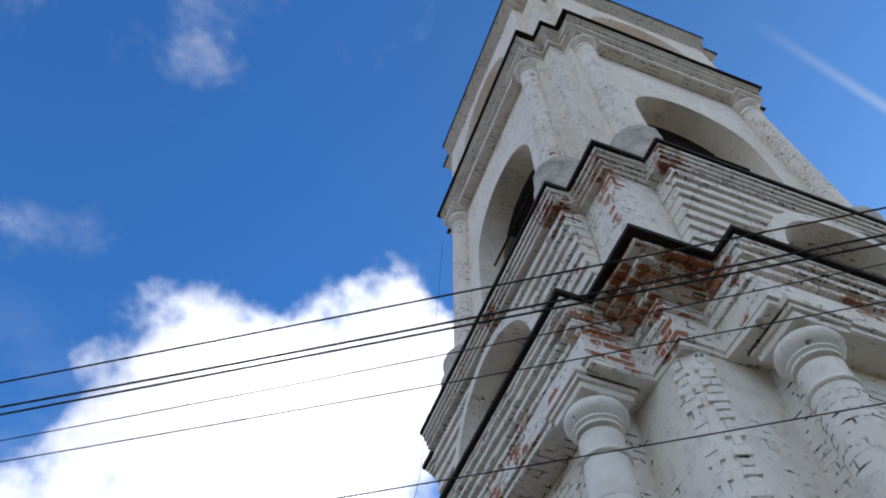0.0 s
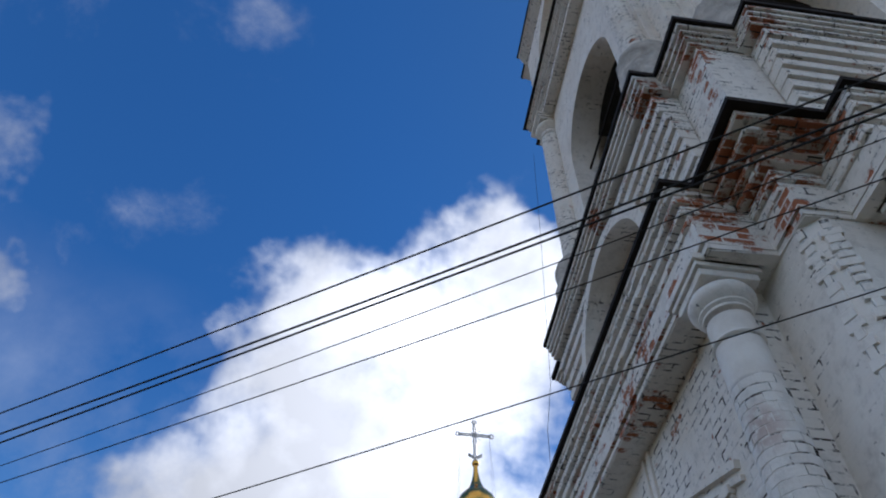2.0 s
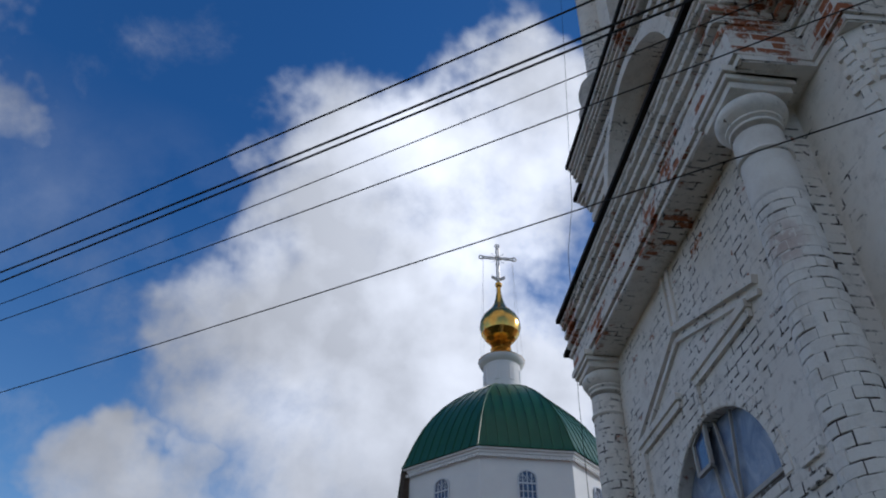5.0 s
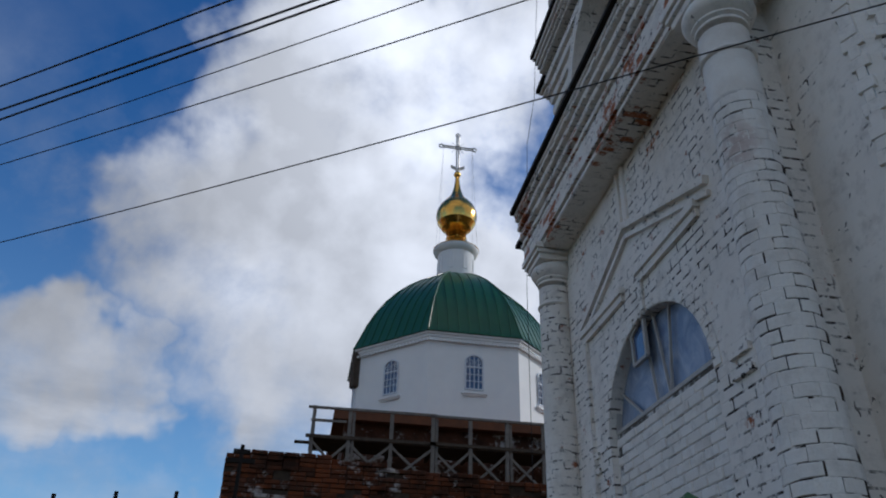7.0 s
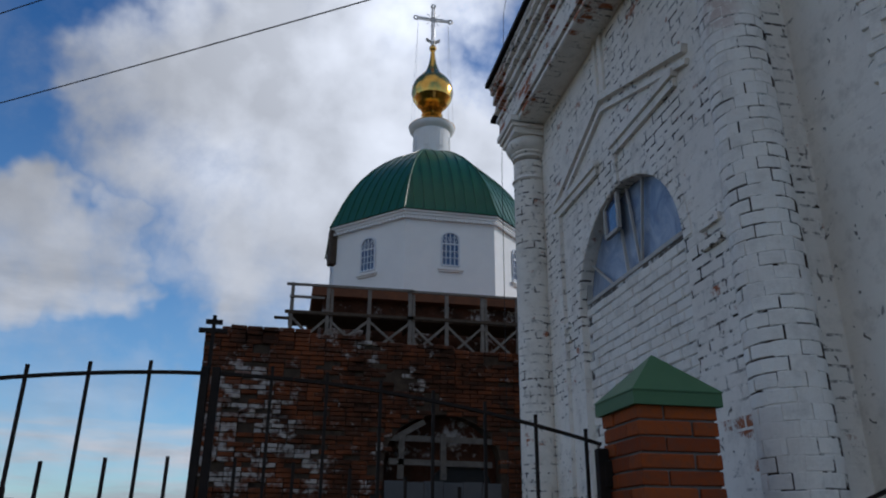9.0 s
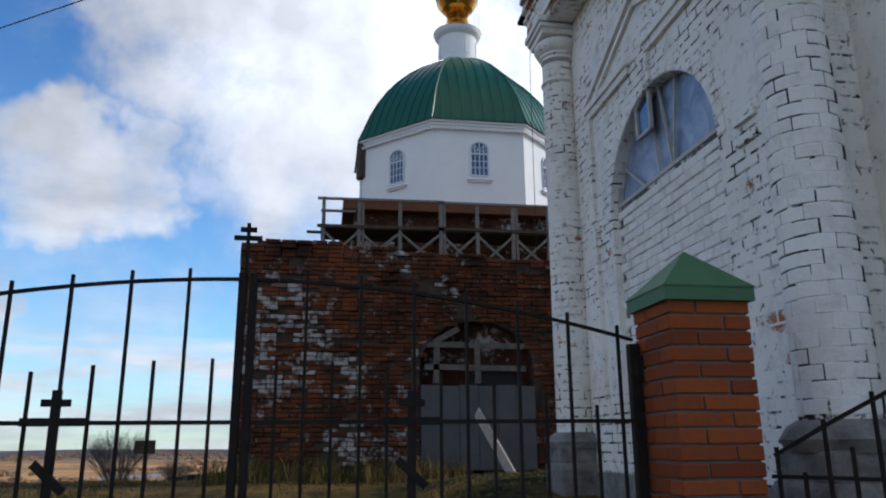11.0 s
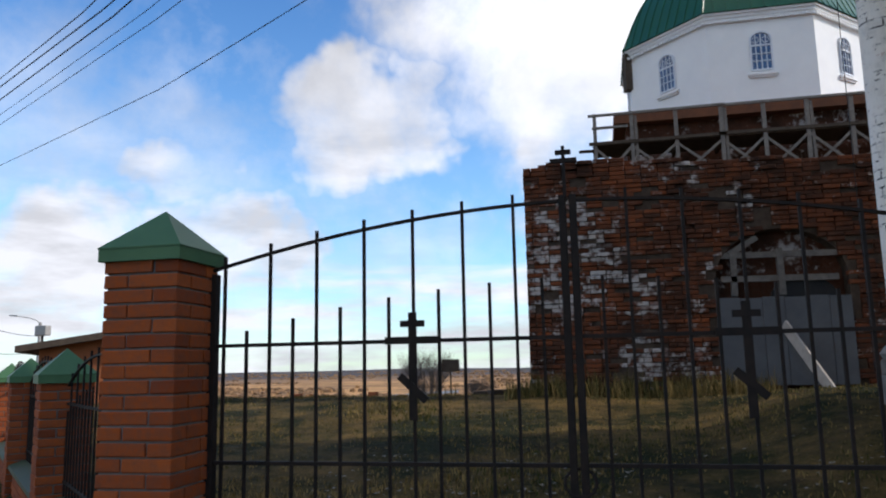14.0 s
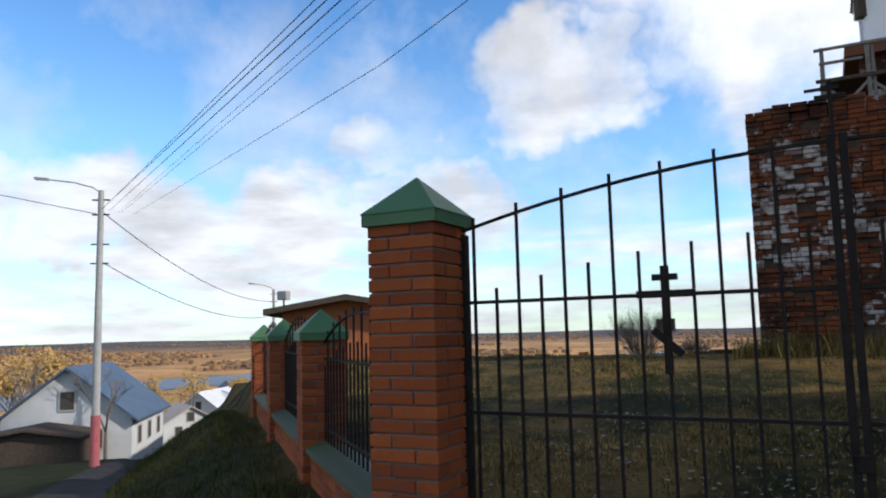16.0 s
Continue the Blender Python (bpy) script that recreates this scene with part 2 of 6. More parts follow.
def lime_paint(name, joints=0.5, red=0.62):
    """Old limewash over brick: joints open in patches, stains, bare red brick where the paint has gone."""
    m = Mat(name, 0.9, 0, 0.15)
    uv = m.uv()
    br = m.node("ShaderNodeTexBrick", {"Vector": uv}, Scale=1.0, Mortar_Size=0.009, Mortar_Smooth=0.2, Bias=0.0, Brick_Width=0.27, Row_Height=0.083)
    br.offset = 0.5
    wob = m.noise(7.0, 4)
    patch = m.ramp(m.noise(1.7, 6, 0.7), 0.60 - 0.16 * joints, 0.66 - 0.13 * joints)
    gaps = m.ramp(m.noise(13.0, 3, 0.6), 0.46, 0.54)
    joint = m.math("MULTIPLY", br.outputs["Fac"], m.math("MULTIPLY", patch, gaps))
    chip = m.math("MULTIPLY", m.ramp(m.noise(15.0, 3, 0.5, dist=0.6), 0.66, 0.69), m.ramp(m.noise(1.3, 4), 0.45, 0.55))
    white = m.mix(m.ramp(m.noise(0.9, 6, 0.65), 0.35, 0.7), (0.89, 0.845, 0.785), (0.79, 0.735, 0.665))
    white = m.mix(m.ramp(m.noise(0.55, 6, 0.7), 0.52, 0.74, 0, 0.5), white, (0.70, 0.60, 0.47))
    white = m.mix(m.ramp(m.noise(6.0, 7, 0.75), 0.50, 0.85), white, (0.50, 0.46, 0.41))
    hot = None
    for c, r in RED_SPOTS:
        s = m.near(c, r, 0.22)
        hot = s if hot is None else m.math("MAXIMUM", hot, s)
    bare = m.math("ADD", m.noise(5.0, 8, 0.75), m.math("MULTIPLY", hot, 0.27))
    br.inputs["Color1"].default_value, br.inputs["Color2"].default_value = (0, 0, 0, 1), (1, 1, 1, 1)
    bare = m.math("ADD", bare, m.math("MULTIPLY", m.math("SUBTRACT", br.outputs["Color"], 0.5), 0.22))
    bare = m.ramp(bare, red + 0.10, red + 0.16)
    brick = m.mix(m.noise(9.0, 4), (0.46, 0.17, 0.085), (0.33, 0.125, 0.07))
    col = m.mix(bare, white, brick)
    col = m.mix(m.math("MAXIMUM", joint, m.math("MULTIPLY", chip, 0.8)), col, (0.055, 0.046, 0.04))
    m.color(col)
    h = m.math("SUBTRACT", m.math("MULTIPLY", wob, 0.5), m.math("MULTIPLY", br.outputs["Fac"], m.ramp(patch, 0, 1, 0.06, 1.1)))
    h = m.math("SUBTRACT", h, m.math("MULTIPLY", m.math("MAXIMUM", bare, chip), 0.6))
    h = m.math("ADD", h, m.math("MULTIPLY", m.noise(45.0, 4), 0.15))
    m.bump(h, 0.7, 0.012)
    return m.m


def brick_mat(name, a, b, white=0.0, per_island=False, dirt=0.35):
    m = Mat(name, 0.88, 0, 0.2)
    r = m.island() if per_island else m.rand()
    col = m.mix(r, a, b)
    col = m.mix(m.ramp(m.noise(22.0, 5, 0.7), 0.35, 0.75, 0, dirt), col, (0.10, 0.06, 0.045))
    if white > 0:
        col = m.mix(m.ramp(m.noise(1.1, 6, 0.7), 0.42, 0.62, 0, 0.90), col, (0.032, 0.015, 0.009))
        w = m.ramp(m.math("ADD", m.noise(1.3, 7, 0.75), m.math("MULTIPLY", m.math("MAXIMUM", m.near((-0.55, 11.9, 3.1), 0.75, 0.45), m.math("MAXIMUM", m.near((0.35, 11.9, 2.6), 0.35, 0.3), m.near((0.5, 11.9, 1.6), 0.25, 0.25))), 0.29)), 0.56, 0.62)
        w = m.math("MULTIPLY", w, m.ramp(m.noise(8.0, 4, 0.6), 0.40, 0.54))
        w = m.math("MULTIPLY", w, m.ramp(r, 0.25, 0.45))
        fleck = m.math("MULTIPLY", m.ramp(m.noise(6.5, 5, 0.7), 0.60, 0.66), m.ramp(m.noise(0.9, 3), 0.42, 0.58))
        col = m.mix(m.math("MULTIPLY", m.math("MAXIMUM", w, m.math("MULTIPLY", fleck, 0.8)), white), col, (0.62, 0.58, 0.55))
    m.color(col)
    m.bump(m.noise(60.0, 5, 0.7), 0.5, 0.006)
    return m.m


def plain(name, a, b, rough=0.7, metal=0.0, scale=6.0, bump=0.3, dist=0.004, spec=0.3, fine=40.0):
    m = Mat(name, rough, metal, spec)
    col = m.mix(m.ramp(m.noise(scale, 6, 0.65), 0.3, 0.72), a, b)
    m.color(col)
    m.bump(m.noise(fine, 5, 0.65), bump, dist)
    return m.m


M_WALL = lime_paint("limewashed_brick", 0.22, 0.66)
M_WALL_ROUGH = lime_paint("worn_limewashed_brick", 0.86, 0.555)


def joint_mat(name, dark, level):
    m = Mat(name, 0.95, 0, 0.1)
    m.color(m.mix(m.ramp(m.noise(4.5, 5, 0.7), level - 0.03, level + 0.05), dark, (0.66, 0.65, 0.63)))
    m.bump(m.noise(40.0, 4), 0.4, 0.006)
    return m.m


M_JOINT = joint_mat("open_joint", (0.05, 0.04, 0.035), 0.47)


def column_core():
    """Bed joints of the near column, open and dark in patches, filled with limewash elsewhere."""
    m = Mat("column_core", 0.95, 0, 0.1)
    sep = m.node("ShaderNodeSeparateXYZ", {"Vector": m.pos})
    open_ = m.math("MULTIPLY", m.ramp(m.noise(2.3, 6, 0.75), 0.44, 0.48), m.ramp(sep.outputs["Z"], 5.05, 4.95))
    paint = m.mix(m.ramp(m.noise(3.0, 6, 0.7), 0.35, 0.75), (0.86, 0.82, 0.765), (0.68, 0.625, 0.56))
    m.color(m.mix(open_, paint, (0.045, 0.034, 0.028)))
    m.bump(m.noise(40.0, 4), 0.4, 0.006)
    return m.m


M_JOINT_COL = column_core()
M_JOINT_GREY = joint_mat("grey_joint", (0.13, 0.12, 0.11), 0.50)


def painted_piece():
    m = Mat("painted_brick_piece", 0.9, 0, 0.15)
    col = m.mix(m.rand(), (0.87, 0.83, 0.775), (0.80, 0.755, 0.70))
    col = m.mix(m.ramp(m.noise(6.0, 6, 0.7), 0.5, 0.8), col, (0.58, 0.54, 0.49))
    hot = m.near((2.32, 3.22, 4.62), 0.18, 0.12)
    col = m.mix(m.math("MULTIPLY", hot, m.ramp(m.noise(14.0, 4), 0.42, 0.52)), col, (0.30, 0.09, 0.05))
    m.color(col)
    m.bump(m.math("ADD", m.noise(50.0, 5, 0.7), m.noise(9.0, 3)), 0.6, 0.008)
    return m.m


M_PAINTED = painted_piece()
M_FLASH = plain("dark_metal_flashing", (0.016, 0.013, 0.012), (0.035, 0.028, 0.024), 0.85, 0.0, spec=0.15)
M_PLINTH = plain("stained_plinth", (0.27, 0.245, 0.215), (0.66, 0.61, 0.54), 0.95, scale=3.5, bump=1.0, dist=0.03, fine=7)
M_TIMBER = plain("dark_grey_timber", (0.10, 0.088, 0.08), (0.19, 0.17, 0.15), 0.9, scale=9)
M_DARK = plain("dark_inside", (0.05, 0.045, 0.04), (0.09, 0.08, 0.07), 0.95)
M_NEWBRICK = brick_mat("new_red_brick", (0.39, 0.088, 0.017), (0.22, 0.044, 0.011), dirt=0.6)
M_MORTAR = plain("grey_mortar", (0.12, 0.105, 0.095), (0.20, 0.18, 0.165), 0.95, scale=12)
M_OLDBRICK = brick_mat("old_red_brick", (0.25, 0.062, 0.016), (0.075, 0.025, 0.011), white=0.70, dirt=0.7)
M_OLDBRICK_ISL = brick_mat("old_red_brickwork", (0.25, 0.062, 0.016), (0.068, 0.023, 0.010), white=0.70, per_island=True, dirt=0.7)
M_OLDMORTAR = plain("old_mortar", (0.045, 0.03, 0.022), (0.10, 0.072, 0.052), 0.95, scale=9)
M_GREEN_CAP = plain("green_painted_sheet", (0.055, 0.135, 0.060), (0.075, 0.165, 0.075), 0.55, 0.0, scale=3, bump=0.08, spec=0.3)
M_GREEN_DOME = plain("green_roof_sheet", (0.012, 0.088, 0.036), (0.020, 0.110, 0.046), 0.34, 0.0, scale=2, bump=0.06, spec=0.5, fine=5.0)
M_IRON = plain("black_painted_iron", (0.010, 0.009, 0.009), (0.028, 0.019, 0.015), 0.7, 0.0, scale=14, bump=0.3, dist=0.002, spec=0.15)
M_WHITE = plain("white_render", (0.87, 0.87, 0.865), (0.81, 0.815, 0.82), 0.85, scale=1.5, bump=0.15)
M_GOLD = plain("gilded_sheet", (0.83, 0.50, 0.12), (0.72, 0.40, 0.09), 0.2, 1.0, scale=4, bump=0.12, dist=0.01, fine=8)
M_SILVER = plain("grey_cross_metal", (0.62, 0.60, 0.57), (0.48, 0.46, 0.44), 0.4, 0.5)
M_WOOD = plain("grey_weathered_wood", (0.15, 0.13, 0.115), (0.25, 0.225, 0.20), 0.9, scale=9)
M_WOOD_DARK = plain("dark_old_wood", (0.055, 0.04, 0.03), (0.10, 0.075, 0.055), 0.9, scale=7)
M_WOOD_PALE = plain("pale_plank", (0.52, 0.46, 0.40), (0.36, 0.31, 0.27), 0.85, scale=8)
M_RUST_ROOF = plain("rusty_roof_sheet", (0.20, 0.075, 0.035), (0.11, 0.05, 0.03), 0.8, 0.2, scale=3)
M_GREY_DOOR = plain("grey_painted_board", (0.085, 0.088, 0.098), (0.12, 0.123, 0.13), 0.75, scale=3)
M_CONCRETE = plain("grey_concrete", (0.33, 0.32, 0.31), (0.43, 0.42, 0.40), 0.9, scale=4)
M_ASPHALT = plain("worn_asphalt", (0.032, 0.031, 0.031), (0.052, 0.050, 0.049), 0.95, scale=1.2, spec=0.05)
M_WIRE = plain("black_cable", (0.012, 0.012, 0.013), (0.02, 0.02, 0.02), 0.6)
M_FRAME = plain("weathered_window_wood", (0.52, 0.50, 0.47), (0.40, 0.38, 0.355), 0.8, scale=9)
M_BLUEFRAME = plain("blue_window_frame", (0.72, 0.75, 0.80), (0.62, 0.66, 0.72), 0.6)
M_BASE = plain("patchy_stone", (0.10, 0.09, 0.08), (0.30, 0.28, 0.255), 0.95, scale=6, bump=1.0, dist=0.03, fine=9)
M_COPING = plain("dirty_green_sheet", (0.035, 0.075, 0.040), (0.075, 0.075, 0.045), 0.6, scale=4, bump=0.1)
M_SLATE = plain("grey_blue_roof", (0.065, 0.10, 0.155), (0.095, 0.135, 0.19), 0.75, scale=1.2)
M_HOUSE = plain("white_house_wall", (0.66, 0.66, 0.65), (0.55, 0.55, 0.54), 0.9, scale=1.0)
M_ORANGE = plain("orange_brick_wall", (0.40, 0.13, 0.05), (0.33, 0.11, 0.045), 0.9, scale=5)
M_BARK = plain("grey_bark", (0.22, 0.185, 0.16), (0.14, 0.115, 0.095), 0.95, scale=10)
M_WOODS = brick_mat("autumn_woods", (0.36, 0.20, 0.085), (0.15, 0.095, 0.055), per_island=True, dirt=0.4)
M_LEAF = plain("dry_foliage", (0.62, 0.38, 0.12), (0.40, 0.25, 0.09), 0.9, scale=1.0)


def glass_mat(name, tint, rough=0.06):
    m = Mat(name, rough, 0.0, 0.9)
    m.color(m.mix(m.ramp(m.noise(1.4, 3), 0.4, 0.7), tint, tuple(c * 0.6 for c in tint)))
    m.b.inputs["Coat Weight"].default_value = 0.6
    m.b.inputs["Coat Roughness"].default_value = 0.04
    m.bump(m.noise(2.5, 2), 0.1, 0.01)
    return m.m


M_PANE = glass_mat("dark_window_glass", (0.06, 0.11, 0.24))


def film_mat():
    m = Mat("window_with_plastic_film", 0.25, 0.0, 0.8)
    wv = m.noise(3.0, 5, 0.7, dist=1.5)
    m.color(m.mix(m.ramp(wv, 0.35, 0.65), (0.13, 0.18, 0.29), (0.33, 0.39, 0.50)))
    m.bump(wv, 0.6, 0.02)
    return m.m


M_FILM = film_mat()


# ---- shape helpers ----
def thing(name, label, category, loc=(0, 0, 0), rz=0.0, group="", kind=""):
    ob = new(name)
    ob.empty_display_size = 0.2
    ob.matrix_world = pose(*loc, 0, 0, rz)
    return tagged(ob, label, category, group, kind)


def box_uv(bm):
    """UV in metres, by the main direction of each face."""
    lay = bm.loops.layers.uv.verify()
    for f in bm.faces:
        n = f.normal
        ax = max(range(3), key=lambda i: abs(n[i]))
        for lp in f.loops:
            c = lp.vert.co
            lp[lay].uv = ((c.y, c.z), (c.x, c.z), (c.x, c.y))[ax]


def part(name, bm, material, parent, label="", smooth=False, uv=False, kind="", world_space=True):
    bm.normal_update()
    if uv:
        box_uv(bm)
    me = bpy.data.meshes.new(name)
    bm.to_mesh(me)
    bm.free()
    me.materials.append(material)
    if smooth:
        me.shade_smooth() if smooth is True else me.set_sharp_from_angle(angle=radians(smooth))
        if smooth is not True:
            for p in me.polygons:
                p.use_smooth = True
    ob = new(name, me)
    if parent is not None:
        ob.parent = parent
        if world_space:
            bpy.context.view_layer.update()
            ob.matrix_parent_inverse = parent.matrix_world.inverted()
    if label or kind:
        tagged(ob, label, kind=kind)
    return ob


def B():
    return bmesh.new()


def box(bm, x0, x1, y0, y1, z0, z1, m=None, bev=0.0):
    vs = [Vector((x, y, z)) for x in (x0, x1) for y in (y0, y1) for z in (z0, z1)]
    if m is not None:
        vs = [m @ v for v in vs]
    v = [bm.verts.new(p) for p in vs]
    fs = [bm.faces.new([v[i] for i in q]) for q in ((0, 1, 3, 2), (4, 6, 7, 5), (0, 4, 5, 1), (2, 3, 7, 6), (0, 2, 6, 4), (1, 5, 7, 3))]
    if bev > 0:
        es = list({e for f in fs for e in f.edges})
        bmesh.ops.bevel(bm, geom=es, offset=bev, segments=2, profile=0.5, affect="EDGES")
    return bm


def prism(bm, pts, z0, z1, top=None):
    """An upright prism over a counter-clockwise outline; top: another outline for the upper end."""
    top = top or pts
    lo = [bm.verts.new((x, y, z0)) for x, y in pts]
    hi = [bm.verts.new((x, y, z1)) for x, y in top]
    n = len(pts)
    for i in range(n):
        j = (i + 1) % n
        bm.faces.new((lo[i], lo[j], hi[j], hi[i]))
    bm.faces.new(hi)
    bm.faces.new(lo[::-1])
    return bm


def lathe(bm, profile, n=32, centre=(0, 0), phase=0.0, uv=False):
    """Turns (radius, z) rows round an upright axis."""
    lay = bm.loops.layers.uv.verify() if uv else None
    rings = []
    for r, z in profile:
        rings.append([bm.verts.new((centre[0] + r * math.cos(phase + 2 * math.pi * i / n), centre[1] + r * math.sin(phase + 2 * math.pi * i / n), z)) for i in range(n)])
    for k in range(len(rings) - 1):
        for i in range(n):
            j = (i + 1) % n
            f = bm.faces.new((rings[k][i], rings[k][j], rings[k + 1][j], rings[k + 1][i]))
            if uv:
                r = max(profile[k][0], profile[k + 1][0])
                us = [2 * math.pi * i / n * r, 2 * math.pi * (i + 1) / n * r]
                for lp, (u, z) in zip(f.loops, ((us[0], profile[k][1]), (us[1], profile[k][1]), (us[1], profile[k + 1][1]), (us[0], profile[k + 1][1]))):
                    lp[lay].uv = (u, z)
    bm.faces.new(rings[-1])
    bm.faces.new(rings[0][::-1])
    return bm


def tube(bm, a, b, r, n=8, r2=None):
    a, b = Vector(a), Vector(b)
    d = (b - a).normalized()
    s = d.orthogonal().normalized()
    t = d.cross(s)
    rings = []
    for p, rr in ((a, r), (b, r if r2 is None else r2)):
        rings.append([bm.verts.new(p + (s * math.cos(2 * math.pi * i / n) + t * math.sin(2 * math.pi * i / n)) * rr) for i in range(n)])
    for i in range(n):
        j = (i + 1) % n
        bm.faces.new((rings[0][i], rings[0][j], rings[1][j], rings[1][i]))
    bm.faces.new(rings[1])
    bm.faces.new(rings[0][::-1])
    return bm


def polytube(bm, pts, r, n=6):
    """One unbroken round bar through the points."""
    pts = [Vector(p) for p in pts]
    rings = []
    for i, p in enumerate(pts):
        d = (pts[min(i + 1, len(pts) - 1)] - pts[max(i - 1, 0)]).normalized()
        s = d.cross(Vector((0.13, 0.07, 1))).normalized()
        t = s.cross(d)
        rings.append([bm.verts.new(p + (s * math.cos(2 * math.pi * k / n) + t * math.sin(2 * math.pi * k / n)) * r) for k in range(n)])
    for a, b in zip(rings, rings[1:]):
        for k in range(n):
            j = (k + 1) % n
            bm.faces.new((a[k], b[k], b[j], a[j]))
    bm.faces.new(rings[0][::-1])
    bm.faces.new(rings[-1])
    bmesh.ops.recalc_face_normals(bm, faces=bm.faces)
    return bm


def beam(bm, a, b, w, h):
    """A squared timber or bar from a to b."""
    a, b = Vector(a), Vector(b)
    d = (b - a)
    L = d.length
    q = d.to_track_quat("X", "Z").to_matrix().to_4x4()
    return box(bm, 0, L, -w / 2, w / 2, -h / 2, h / 2, Matrix.Translation(a) @ q)


def arch_block(bm, m, u0, u1, z0, z1, depth, cu, half, spring, bottom, seg=18, rise=None, back=True):
    """A wall block in the frame m (u along, depth behind, z up) with an arched opening through it."""
    rise = half if rise is None else rise
    def P(u, d, z):
        return bm.verts.new(m @ Vector((u, d, z)))
    arc = [(cu - half * math.cos(math.pi * i / seg), spring + rise * math.sin(math.pi * i / seg)) for i in range(seg + 1)]
    outline = [(cu - half, bottom)] + arc + [(cu + half, bottom)]
    for d, flip in ((0.0, False), (depth, True)):
        if flip and not back:
            continue
        quads = [[(u0, z0), (cu - half, z0), (cu - half, spring), (u0, spring)], [(cu + half, z0), (u1, z0), (u1, spring), (cu + half, spring)],
                 [(u0, spring), (cu - half, spring), (cu - half, z1), (u0, z1)], [(cu + half, spring), (u1, spring), (u1, z1), (cu + half, z1)]]
        for i in range(seg):
            (a, b), (c, e) = arc[i], arc[i + 1]
            quads.append([(a, b), (c, e), (c, z1), (a, z1)])
        if bottom > z0:
            quads.append([(cu - half, z0), (cu + half, z0), (cu + half, bottom), (cu - half, bottom)])
        for q in quads:
            vs = [P(u, d, z) for u, z in q]
            bm.faces.new(vs[::-1] if flip else vs)
    for (a, b), (c, e) in zip(outline, outline[1:]):
        bm.faces.new((P(a, 0, b), P(a, depth, b), P(c, depth, e), P(c, 0, e)))
    if bottom > z0:
        bm.faces.new((P(cu - half, 0, bottom), P(cu + half, 0, bottom), P(cu + half, depth, bottom), P(cu - half, depth, bottom)))
    for u, flip in ((u0, False), (u1, True)):
        vs = [P(u, 0, z0), P(u, 0, z1), P(u, depth, z1), P(u, depth, z0)]
        bm.faces.new(vs[::-1] if flip else vs)
    bm.faces.new((P(u0, 0, z1), P(u1, 0, z1), P(u1, depth, z1), P(u0, depth, z1)))
    bm.faces.new((P(u0, depth, z0), P(u1, depth, z0), P(u1, 0, z0), P(u0, 0, z0)))
    bmesh.ops.remove_doubles(bm, verts=bm.verts, dist=1e-5)
    return bm


# ---- bell tower ----
TX, TY = 5.74, 5.44
SIDES = (0, -90, 180, 90)


def side(angle, half, cx=TX, cy=TY):
    return Matrix.Translation((cx, cy, 0)) @ Matrix.Rotation(radians(angle), 4, "Z") @ Matrix.Translation((0, -half, 0))


def ressaut(pier, proud, off, cx=TX, cy=TY):
    """A square plan of half side pier whose middles stand forward to proud, between -off and off."""
    pts = []
    for a in SIDES:
        c, s = math.cos(radians(-a)), math.sin(radians(-a))
        pts.append([(-pier, -pier), (-off, -pier), (-off, -proud), (off, -proud), (off, -pier)])
    out = []
    for a, quad in zip((0, 90, 180, 270), pts):
        c, s = math.cos(radians(a)), math.sin(radians(a))
        out += [(cx + x * c - y * s, cy + x * s + y * c) for x, y in quad]
    return out


tower = thing("bell_tower", "tall white limewashed brick bell tower with weathered cornices", "bell tower", (TX, TY, 0.9), kind="structure")


def courses(name, rows, material, label="", off=2.3, cx=TX, cy=TY, jitter=0.0):
    """Stacked brick courses: (z0, z1, pier half, proud half)."""
    rng = random.Random(7)
    for z0, z1, a, b in rows:
        bm = B()
        j = rng.uniform(-jitter, jitter)
        prism(bm, ressaut(a + j, b + j, off, cx, cy), z0, z1)
        if z1 - z0 < 0.2 and material is not M_FLASH:
            bmesh.ops.bevel(bm, geom=[e for e in bm.edges if abs(e.verts[0].co.z - e.verts[1].co.z) < 1e-6], offset=0.012, segments=2, affect="EDGES")
        part(name + "_course" if len(rows) > 1 else name, bm, material, tower, label, uv=True)


def cornice_bricks(rows, off, cx, cy, seed):
    """Rows of header bricks with open joints along the two weathered sides of every other course."""
    rng = random.Random(seed)
    for z0, z1, a, b in rows[::2]:
        pts = ressaut(a, b, off, cx, cy)
        bm = B()
        for p, q in zip(pts, pts[1:] + pts[:1]):
            p, q = Vector((*p, 0)), Vector((*q, 0))
            mid = (p + q) / 2
            if mid.x > cx + 0.1 and mid.y > cy - 2.0 or mid.y > cy + 0.1 and mid.x > cx - 2.0:
                continue
            L, d = (q - p).length, (q - p).normalized()
            n = max(1, round(L / 0.128))
            fr = Matrix.Translation(p) @ Matrix.Rotation(math.atan2(d.y, d.x), 4, "Z")
            for i in range(n):
                if rng.random() < 0.06:
                    continue
                o = 0.014 + rng.uniform(-0.008, 0.008)
                zz = rng.uniform(-0.003, 0.003)
                box(bm, L * i / n + 0.007, L * (i + 1) / n - 0.007, -o, 0.05, z0 + 0.004 + zz, z1 - 0.004 + zz, fr, bev=0.012)
        part("header_bricks", bm, M_WALL_ROUGH, tower, uv=True, kind="stuff")


